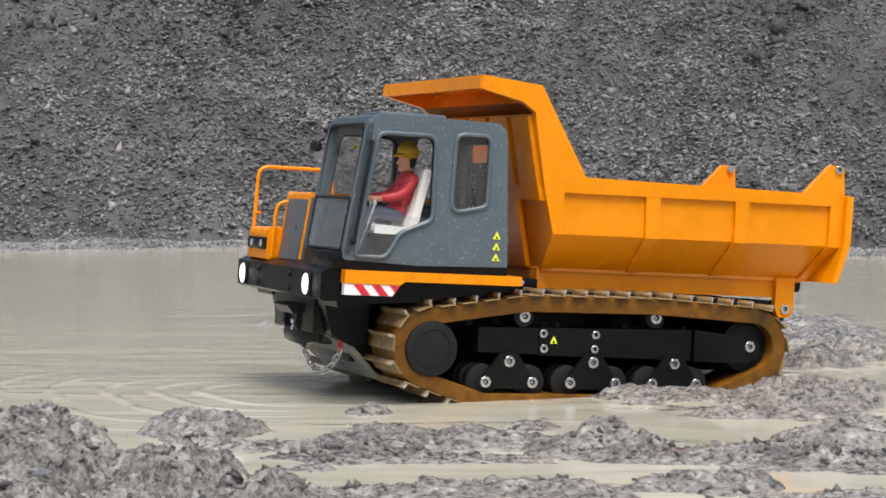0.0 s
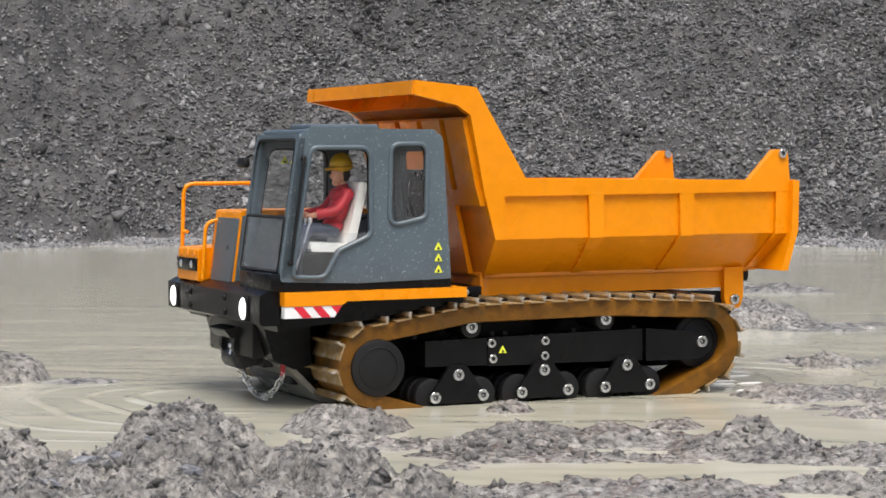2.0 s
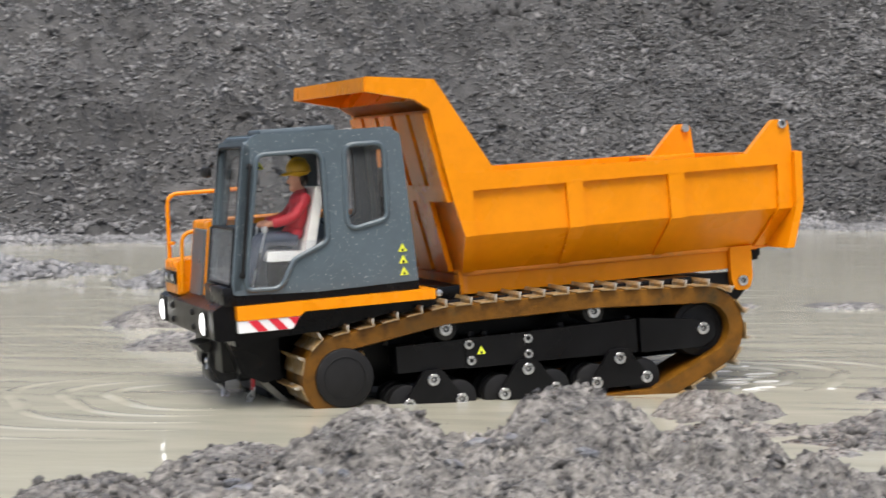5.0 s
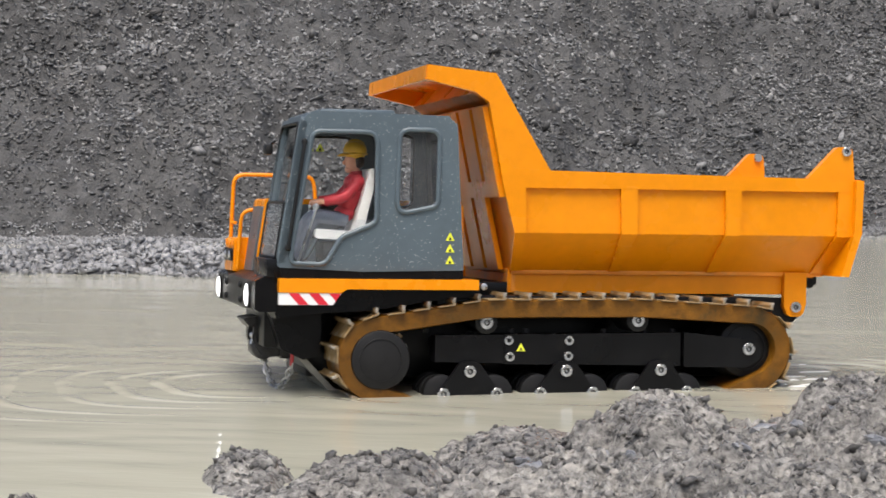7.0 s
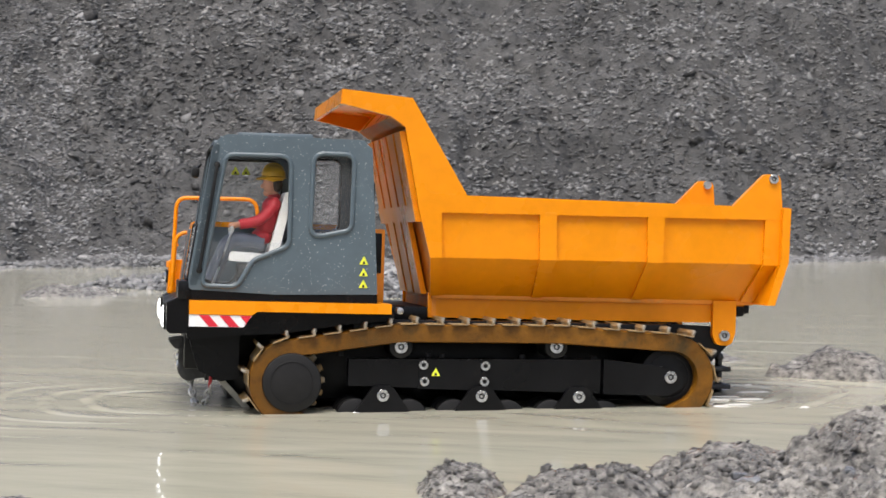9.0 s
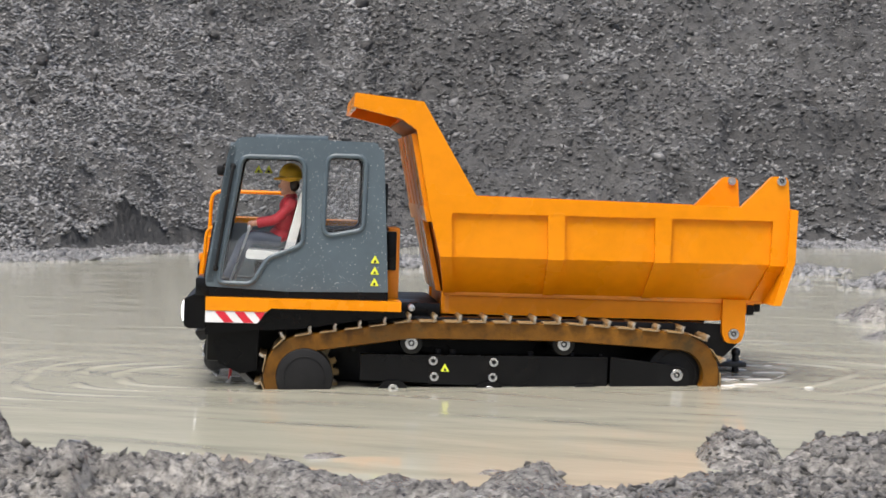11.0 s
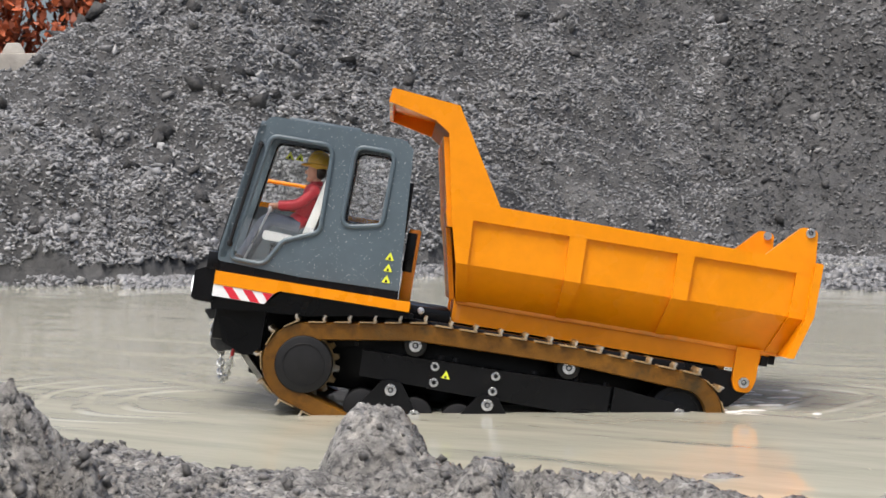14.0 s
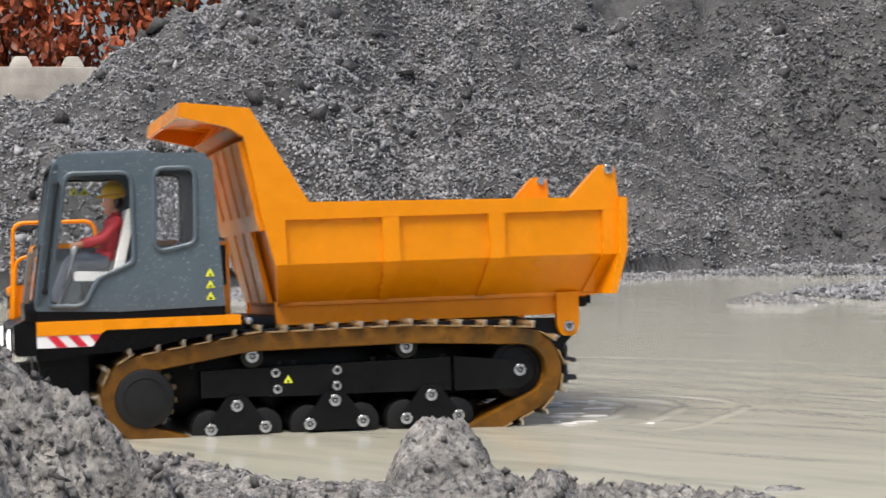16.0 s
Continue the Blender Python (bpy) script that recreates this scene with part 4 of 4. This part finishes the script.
    # back, roof and floor
    bm = B()
    back = lambda u, v, w: (-45.5 - (v - 56) * 0.052 + w, u, v)
    plate(bm, round_poly([(y0 + 1, 163), (y1 - 1, 163), (y1 - 1, 56), (y0 + 1, 56)], 2), [round_poly([(14, 152), (64, 152), (64, 100), (14, 100)], 6)], -5, 0, back, r=0.5)
    part("back_panel", bm, GREY, cab)
    bm = B()
    box(bm, -162, -55, y0 + 1, y1 - 1, 162, 168.4, 2.4)
    roof = part("roof", bm, GREY, cab)
    bm = B()
    box(bm, -148, -92, 18, 62, 167, 172.6, 1.8)
    part("roof_hatch", bm, GREY, roof, "raised grey roof hatch")
    bm = B()
    plate(bm, round_poly([(-181, 49.6), (-181, 62), (-160, 57.2), (-45, 56.2), (-45, 49.6)], 0.6), [], y0 + 0.5, y1 - 0.5, r=0.5)
    part("cab_base", bm, BLACK, cab, "black cab base")
    bm = B()
    box(bm, -189, -179, -7.5, 62, 49.6, 63, 0.8)
    part("front_step", bm, BLACK, cab, "black box below the windscreen")
    # engine box and vent behind the cab
    bm = B()
    box(bm, -44, -35, 36, 88, 49, 104, 1)
    part("rear_cowl", bm, ORANGE_SCUFFED, cab, "orange cowl behind the cab")
    bm = B()
    box(bm, -45, -37.5, 34.5, 80, 71, 101, 0.6)
    box(bm, -50, -46.4, 10, 80, 100, 138, 0.8)
    part("rear_vent", bm, BLACK, cab)
    # seat and levers
    bm = B()
    plate(bm, round_poly([(-153, 78), (-120, 77), (-117, 83), (-140, 84.5), (-152, 85)], 2.5), [], 5, 47, r=1.2)
    plate(bm, round_poly([(-125, 80), (-118, 79), (-106.5, 128), (-112.5, 130)], 3), [], 6, 46, r=1.4)
    part("seat", bm, SEATW, cab, "white moulded driver seat")
    bm = B()
    box(bm, -146, -118, 9, 43, 57, 76, 1.5)
    part("seat_base", bm, BLACK, cab)
    for y in (12, 20, 40):
        bm = B()
        tube(bm, [(-164, y, 60), (-151, y, 99)], 0.9, 8)
        ball(bm, (-150.6, y, 101), 1.8, 1.8, 2.6, 10)
        part("lever", bm, STEEL, cab, "thin steel control lever")
    for z in (80.5, 72, 63.5):
        warning(cab, -55.5, z, y0 - 0.05)
    for x in (-146, -138):
        warning(cab, x, 146, y1 - 7)
    # mirror on the far front corner
    bm = B()
    box(bm, -179, -173, 80, 96, 140, 148, 2)
    tube(bm, [(-172, 80, 150), (-176, 90, 146)], 0.9, 8)
    part("mirror", bm, RUBBER, cab, "black wing mirror")
    # rain drops on the near side, roof edge and rear side window
    rng = random.Random(4)
    bm = B()
    def inside(px, pz, poly):
        c = False
        for i in range(len(poly)):
            (xa, za), (xb, zb) = poly[i - 1], poly[i]
            if (za > pz) != (zb > pz) and px < (xb - xa) * (pz - za) / (zb - za) + xa:
                c = not c
        return c
    count = 0
    while count < 640:
        x, z = rng.uniform(-180, -46), rng.uniform(56, 170)
        if not inside(x, z, outer) or inside(x, z, door):
            continue
        r = rng.choice((0.2, 0.24, 0.28, 0.34, 0.44))
        y = y0 + (2.6 if inside(x, z, win) else 0)
        bmesh.ops.create_icosphere(bm, subdivisions=1, radius=1, matrix=Matrix.Translation((x, y, z)) @ Matrix.Diagonal((r, r * 0.55, r * 1.1, 1)))
        count += 1
    drops = part("rain_drops", bm, DROP, cab, "beads of rain water")
    tagged(drops, kind="stuff")


def build_hood(truck):
    """The engine hood beside the cab, on the far side."""
    hood = new("engine_hood")
    hood.parent = truck
    tagged(hood, "orange engine hood with grey side")
    bm = B()
    plate(bm, round_poly([(-185, 50), (-177, 107), (-60, 107), (-60, 50)], [1, 3, 2, 1]), [], 92, 152, r=1)
    part("cover", bm, ORANGE, hood)
    bm = B()
    plate(bm, [(-183, 52), (-176, 103), (-62, 103), (-62, 52)], [], 90.4, 92.4, r=0.4)
    part("side_cover", bm, GREY, hood, "grey side cover")
    bm = B()
    plate(bm, round_poly([(93, 52), (141, 52), (141, 101), (93, 101)], 1.5), [], -1.6, 1.0, lambda u, v, w: (-185 + (v - 50) * 0.14 + w, u, v), r=0.4)
    part("front_cover", bm, GREY, hood, "grey front cover")
    bm = B()
    plate(bm, round_poly([(-194, 50), (-193, 76), (-110, 79), (-110, 50)], [1, 3, 1, 1]), [], 150, 203, r=1)
    nose = part("nose", bm, ORANGE, hood)
    bm = B()
    box(bm, -195.2, -192, 152, 201, 58, 68, 0.6)
    part("grille", bm, BLACK, nose, "black grille slot")
    for y in (163, 190):
        bm = B()
        ball(bm, (-195, y, 63), 1.5, 3.2, 3.2, 12)
        part("small_lamp", bm, STEEL, nose)
    for y in (158, 176, 194):
        bm = B()
        box(bm, -194.6, -192, y - 0.7, y + 0.7, 70, 75, 0.3)
        part("louvre", bm, ORANGE_SCUFFED, nose)
    bm = B()
    tube(bm, bend([(-190, 206, 49), (-187, 206, 127), (-122, 206, 127), (-120, 206, 106)], 9), 1.7, 10)
    tube(bm, [(-188.6, 206, 88), (-186, 200, 88)], 1.4, 8)
    part("guard_rail", bm, ORANGE, hood, "orange tubular guard rail")
    bm = B()
    tube(bm, bend([(-191, 146, 52), (-188, 146, 97), (-176, 146, 99)], 7), 1.5, 10)
    part("hand_rail", bm, ORANGE, hood, "orange tubular hand rail")


def build_bed(truck):
    bed = new("dump_bed")
    bed.parent = truck
    tagged(bed, "orange steel dump bed with ribbed sides")
    far = mirror_y
    # side sheets: upright above, sloping in below
    rim = [(-73, 205), (-74, 194.5), (-38, 186.5), (-27, 179), (-15, 119), (-6, 84), (258, 84.5), (265, 127.5), (20, 130), (-22, 200)]
    for s in (0, 1):
        Yf = (lambda a: a) if s == 0 else far
        ya, yb = sorted((Yf(-2.4), Yf(0.6)))
        bm = B()
        plate(bm, rim, [], ya, yb, r=0.4)
        side = part("side_sheet", bm, ORANGE, bed)
        # sloping lower sheet
        low = lambda u, v, w, Yf=Yf: (u, Yf(-2.4 + (84.5 - v) * (31 / 29.0) + w), v)
        bm = B()
        plate(bm, [(-6, 84.6), (258, 84.6), (251, 55), (-1, 55)], [], 0, 3, low, r=0.3)
        part("lower_sheet", bm, ORANGE, bed)
        # frame of the upper side: rim rail, posts
        ya, yb = sorted((Yf(-6), Yf(-2.2)))
        for rr in ([(74.5, 118), (87.5, 118), (88, 84), (75.5, 84)], [(156.5, 118.4), (169.5, 118.4), (169, 84), (157, 84)], [(247, 118.6), (265, 118.6), (264, 84), (246, 84)]):
            bm = B()
            plate(bm, rr, [], ya + 0.2, yb - 0.2, r=0.5)
            part("rib", bm, ORANGE, bed)
        bm = B()
        plate(bm, [(-73, 205.3), (-74, 194.5), (-38, 186.5), (-27, 179), (-15.5, 119), (-6.5, 84), (2.5, 84), (1.5, 117.2), (265, 118.2), (265, 127.6), (20, 130.2), (-22, 200.3)], [], ya, yb, r=0.5)
        part("side_frame", bm, ORANGE, bed)
        # ribs carried down the slope
        for a, b, c, d in ((-6.5, 2.5, 8, -1.2), (75.5, 88, 84, 76), (157, 169, 161, 153), (246, 264, 254, 238)):
            bm = B()
            plate(bm, [(a, 84.4), (b, 84.4), (c, 55.5), (d, 55.5)], [], -3.4, 0.2, low, r=0.4)
            part("lower_rib", bm, ORANGE, bed)
        # skirt
        ya, yb = sorted((Yf(31), Yf(35)))
        bm = B()
        plate(bm, [(-2, 57), (246, 56), (232, 40), (212, 39), (-2, 39)], [], ya, yb, r=0.4)
        part("skirt", bm, ORANGE, bed)
        # rear hinge ears and tail lugs
        ya, yb = sorted((Yf(25), Yf(31.2)))
        bm = B()
        plate(bm, round_poly([(217, 56), (217, 30), (220, 22), (232, 22), (235, 32), (235, 56)], [0, 0, 6, 6, 0, 0]), [], ya, yb, r=0.5)
        ear = part("hinge_ear", bm, ORANGE, bed)
        if s == 0:
            bolts("hinge_pin", ((226, 29.5),), ear, 22.8, 4.2)
        ya, yb = (-5.5, 1.5) if s == 0 else (178.0, 185.0)
        bm = B()
        plate(bm, round_poly([(221, 127), (246, 152.5), (258, 152), (260, 127)], [0, 5, 5, 0]), [], ya, yb, r=0.6)
        lug = part("tail_lug", bm, ORANGE, bed)
        if s == 0:
            bolts("lug_bolt", ((252.5, 149),), lug, -7.6, 3.6)
        else:
            bm = B()
            tube(bm, [(252.5, 175, 149), (252.5, 188, 149)], 3.4, 14)
            part("lug_pin", bm, STEEL, lug, "bright steel pin")
            bm = B()
            box(bm, 214, 262, 174, 213, 122, 127.4, 0.8)
            part("corner_plate", bm, ORANGE, bed)
    # front wall: sloped in three runs, with ribs and a cross band; duller orange between the ribs
    prof = [(-38, 186), (-26, 178), (-14, 118), (-5, 83), (1, 55), (1, 40)]
    inset = lambda z: 0 if z > 84 else (84.5 - max(z, 55)) * (31 / 29.0)
    for (xa, za), (xb, zb) in zip(prof, prof[1:]):
        bm = B()
        pts = [(xa, -1 + inset(za), za), (xa, 213 - inset(za), za), (xb, 213 - inset(zb), zb), (xb, -1 + inset(zb), zb)]
        v = [bm.verts.new(p) for p in pts] + [bm.verts.new((p[0] + 3, p[1], p[2])) for p in pts]
        for q in ((0, 1, 2, 3), (7, 6, 5, 4), (0, 4, 5, 1), (1, 5, 6, 2), (2, 6, 7, 3), (3, 7, 4, 0)):
            bm.faces.new([v[i] for i in q])
        front = part("front_sheet", bm, ORANGE_SCUFFED, bed, "front sheet in duller, browner orange than its ribs")
    for y in (18, 62, 106, 150, 194):
        for (xa, za), (xb, zb) in (((-27, 176), (-15.5, 121)), ((-14, 112), (-2, 56))):
            low = zb < 60
            if low and (y < 50 or y > 165):
                continue
            bm = B()
            pl = lambda u, v, w, xa=xa, za=za, xb=xb, zb=zb: (xa + (xb - xa) * (za - v) / (za - zb) - w, u, v)
            plate(bm, [(y - 17, za), (y + 17, za), (y + 17, zb), (y - 17, zb)], [], -0.5, 3.6, pl, r=0.6)
            part("wall_rib", bm, ORANGE, bed)
    bm = B()
    plate(bm, [(-20, 122), (-17, 110), (-12, 110), (-15, 122)], [], -1, 213, r=0.6)
    part("cross_band", bm, ORANGE, bed)
    # floor, tail wall, canopy
    bm = B()
    box(bm, 0, 250, 28, far(28), 53, 57, 0.8)
    box(bm, 0, 212, 34, far(34), 40, 53, 0.8)
    part("bed_floor", bm, ORANGE_SCUFFED, bed)
    bm = B()
    plate(bm, [(259, 127), (265, 127), (264, 87), (254, 54), (248, 54), (258, 87)], [], -12, far(-12), r=0.8)
    part("tail_gate", bm, ORANGE, bed, "sloping orange tail gate")
    bm = B()
    box(bm, 236, 250, 40, far(40), 46, 53, 1)
    box(bm, 237, 243, 30, 42, 44, 52, 1)
    part("tail_latch", bm, BLACK, bed)
    bm = B()
    plate(bm, [(-73, 205), (-22, 200), (-22, 197.5), (-72, 202)], [], -4, far(-4), r=0.5)
    plate(bm, [(-74, 205), (-75, 194.5), (-72, 194.5), (-71, 205)], [], -5, far(-5), r=0.5)
    plate(bm, [(-38, 186), (-26, 178), (-22, 198), (-27, 199)], [], -1, far(-1), r=0.5)
    canopy = part("canopy", bm, ORANGE, bed, "orange cab guard canopy")


def build_driver():
    """The toy driver, one plain shape seated in the cab."""
    bm = B()
    y = 25
    # helmet with its peak, head, hair, torso, arms, legs
    ball(bm, (-120.5, y, 142.5), 8.8, 8.2, 7.4, 20, 3)
    ball(bm, (-120.5, y, 140.2), 9.6, 8.9, 1.5, 20, 3)
    ball(bm, (-128, y, 139.4), 5.6, 7.4, 1.3, 16, 3, pose(0, 0, 0, 0, -8, 0))
    ball(bm, (-120.5, y, 145), 7.8, 1.6, 6.2, 14, 3)
    ball(bm, (-122.6, y, 134.6), 5.6, 5.6, 7.4, 16, 2)
    ball(bm, (-128.4, y, 133.6), 1.5, 1.1, 1.7, 8, 2)
    ball(bm, (-124.8, y, 128.6), 3.2, 3.2, 2.6, 10, 2)
    ball(bm, (-118.4, y, 135), 5.0, 6.2, 6.2, 14, 4)
    tube(bm, [(-120.5, y, 131), (-119.5, y, 124)], 3.6, 10, False, 2)
    tube(bm, [(-119.8, y, 127.6), (-119.3, y, 124)], 4.6, 12, False, 0)
    ball(bm, (-121, y, 118), 7.6, 12.6, 8.2, 16, 0)
    ball(bm, (-123.6, y, 108), 7.6, 10.8, 13.5, 16, 0, pose(0, 0, 0, 0, 22, 0))
    ball(bm, (-128, y, 96.5), 8.0, 10.2, 6.4, 14, 0)
    for s in (-1, 1):
        ball(bm, (-120.5, y + s * 11.5, 120), 5.2, 5.0, 5.4, 12, 0)
        tube(bm, bend([(-120.5, y + s * 12.5, 119), (-130, y + s * 14, 107.5), (-144, y + s * 10, 105)], 6), 3.9, 12, False, 0)
        tube(bm, [(-143, y + s * 10, 105), (-147, y + s * 9.4, 104.6)], 2.2, 8, False, 2)
        ball(bm, (-149, y + s * 9, 104), 3.8, 2.6, 2.4, 10, 2, pose(0, 0, 0, 0, -12, 0))
        tube(bm, bend([(-127, y + s * 5.5, 92), (-152, y + s * 8, 95), (-165, y + s * 8, 63)], 8), 5.2, 12, False, 1)
        ball(bm, (-168, y + s * 8, 61), 6, 3.4, 3, 10, 4)
    ob = link("toy_driver", bm, [JUMPER, TROUSER, SKIN, HELMET, HAIR], smooth=50)
    return tagged(ob, "toy driver in red top and yellow helmet seated in cab", "figurine")


truck = thing("crawler_dump_truck", "model crawler dump truck, orange bed, grey cab, muddy tracks", "dump truck")
build_chassis(truck)
build_cab(truck)
build_hood(truck)
build_bed(truck)
NEAR = build_track(truck, -3.0, 52.0, -1)
FAR = build_track(truck, mirror_y(52.0), mirror_y(-3.0), 1)
driver = build_driver()


def build_wake():
    """Low ripples that run with the crawler: bent ridges of water ahead of its nose and behind its tracks."""
    wake = thing("bow_ripples", "low curved ripples of murky water round the moving crawler", "ripples")
    for cx, cy, radii, a0, a1 in ((-0.15, 0.10, (0.10, 0.135, 0.175, 0.22, 0.27), 110, 255), (0.20, 0.10, (0.09, 0.13, 0.175), -75, 60)):
        for r in radii:
            bm = B()
            rows = []
            for k in range(49):
                u = k / 48
                a = radians(a0 + (a1 - a0) * u)
                amp = 0.0015 * math.sin(math.pi * u) ** 0.7 * (0.11 / r) ** 0.6
                rr = r * (1 + 0.05 * math.sin(5 * a + 9 * r))
                rows.append([bm.verts.new((cx + 1.05 * math.cos(a) * (rr + w), cy + math.sin(a) * (rr + w), -0.0003 + amp * h)) for w, h in ((-0.011, 0), (-0.007, 0.25), (-0.003, 0.8), (0, 1), (0.003, 0.8), (0.007, 0.25), (0.011, 0))])
            for p, q in zip(rows, rows[1:]):
                for i in range(6):
                    bm.faces.new((p[i], p[i + 1], q[i + 1], q[i]))
            link("ripple", bm, WATER, wake, unit=1, smooth=60)
    # flecks drifting behind the tracks: foam, plus water glints put in as pale colour
    rng = random.Random(33)
    for k in range(14):
        bm = B()
        cx, cy = 0.205 + rng.random() ** 1.5 * 0.09, rng.uniform(-0.03, 0.2)
        L, W = rng.uniform(0.004, 0.016), rng.uniform(0.0015, 0.004)
        ends = [rng.uniform(0.6, 1.2) for _ in range(12)]
        bot = [bm.verts.new((cx + L * q * math.cos(j * math.pi / 6), cy + W * q * math.sin(j * math.pi / 6), 0.0002)) for j, q in enumerate(ends)]
        top = [bm.verts.new((cx + 0.6 * L * q * math.cos(j * math.pi / 6), cy + 0.6 * W * q * math.sin(j * math.pi / 6), 0.0012)) for j, q in enumerate(ends)]
        bm.faces.new(top)
        for j in range(12):
            bm.faces.new((bot[j - 1], bot[j], top[j], top[j - 1]))
        link("foam_glint_fleck", bm, FOAM_GLINT, wake, "pale fleck of foam and painted water glint" if k == 0 else "", unit=1, smooth=60)
    return wake


wake = build_wake()

# place of the track beam's middle and its turn, tilt and lean
TRUCK = [
    (0, 0.0868, 1.6572, 0.0460, 21.61, 3.01, -0.00),
    (0.5, 0.0501, 1.6487, 0.0440, 23.10, 3.67, 1.17),
    (1, 0.0108, 1.6303, 0.0428, 25.06, -0.62, 0.59),
    (1.5, -0.0247, 1.6149, 0.0399, 26.89, -1.82, 0.73),
    (2, -0.0635, 1.6037, 0.0409, 27.89, -0.39, -0.15),
    (2.5, -0.1062, 1.5850, 0.0418, 28.37, 2.34, 0.25),
    (3, -0.1544, 1.5673, 0.0431, 27.34, 5.20, 0.17),
    (3.5, -0.2022, 1.5473, 0.0452, 26.87, 4.46, 0.37),
    (4, -0.2500, 1.5189, 0.0437, 26.50, 0.93, 1.20),
    (4.5, -0.2985, 1.5027, 0.0408, 27.64, -2.07, 1.04),
    (5, -0.3434, 1.4888, 0.0374, 29.19, -3.85, -0.50),
    (5.2, -0.3559, 1.4810, 0.0372, 30.15, -3.79, -0.71),
    (7.3, -0.5370, 1.4263, 0.0335, 31.47, 1.75, -1.77),
    (7.8, -0.5830, 1.3979, 0.0353, 31.34, 2.74, -2.17),
    (8.2, -0.6157, 1.3760, 0.0365, 31.23, 4.43, -2.03),
    (10.3, -0.8325, 1.2989, 0.0116, 34.76, -4.08, -0.62),
    (10.5, -0.8390, 1.2756, 0.0119, 34.74, -2.33, -0.43),
    (11, -0.8673, 1.2311, 0.0150, 34.96, 1.76, -0.46),
    (11.5, -0.9033, 1.1942, 0.0210, 34.71, 4.71, -1.35),
    (12, -0.9443, 1.1583, 0.0227, 35.26, 4.69, -1.32),
    (12.5, -0.9869, 1.1155, 0.0180, 36.37, -1.60, -1.11),
    (13, -1.0183, 1.0832, 0.0185, 37.34, -0.94, -1.99),
    (13.5, -1.0465, 1.0529, 0.0244, 39.85, 4.50, -2.65),
    (14, -1.0760, 1.0234, 0.0287, 41.31, 9.66, -2.22),
    (14.5, -1.1056, 0.9897, 0.0345, 42.20, 13.37, -1.77),
    (15, -1.1263, 0.9713, 0.0412, 47.46, 16.42, -0.31),
    (15.5, -1.1518, 0.9341, 0.0400, 52.90, 5.84, 0.35),
    (16, -1.1740, 0.8880, 0.0395, 55.73, -1.11, -2.56),
]


def truck_pose(x, y, z, yaw, tilt, lean):
    return Matrix.Translation((x, y, z)) @ Matrix.Rotation(radians(yaw), 4, "Z") @ Matrix.Rotation(radians(tilt), 4, "Y") @ Matrix.Rotation(radians(lean), 4, "X")


def motions():
    rows = [(t, truck_pose(*p)) for t, *p in TRUCK]
    walk(truck, rows)
    walk(driver, rows)
    walk(wake, [(t, pose(x, y, 0, 0, 0, yaw)) for t, x, y, z, yaw, tilt, lean in TRUCK])
    # way driven, from the truck's path
    ts = [r[0] for r in TRUCK]
    way = np.r_[0, np.cumsum([math.hypot(b[1] - a[1], b[2] - a[2]) for a, b in zip(TRUCK, TRUCK[1:])])] * 1000
    times = [k * 0.2 for k in range(81)]
    for hub, shoes, ymid in (NEAR, FAR):
        walk(hub, [(t, Matrix.Translation(hub.location) @ Matrix.Rotation(-float(np.interp(t, ts, way)) / 31.0, 4, "Y")) for t in times])
        for k, shoe in enumerate(shoes):
            poses = []
            for t in times:
                p, a = on_loop(LOOP_LENGTH * k / SHOES + float(np.interp(t, ts, way)))
                poses.append((t, Matrix.Translation((p[0] / 1000, ymid / 1000, p[1] / 1000)) @ Matrix.Rotation(-a, 4, "Y") @ Matrix.Rotation(math.pi, 4, "X")))
            walk(shoe, poses)


motions()
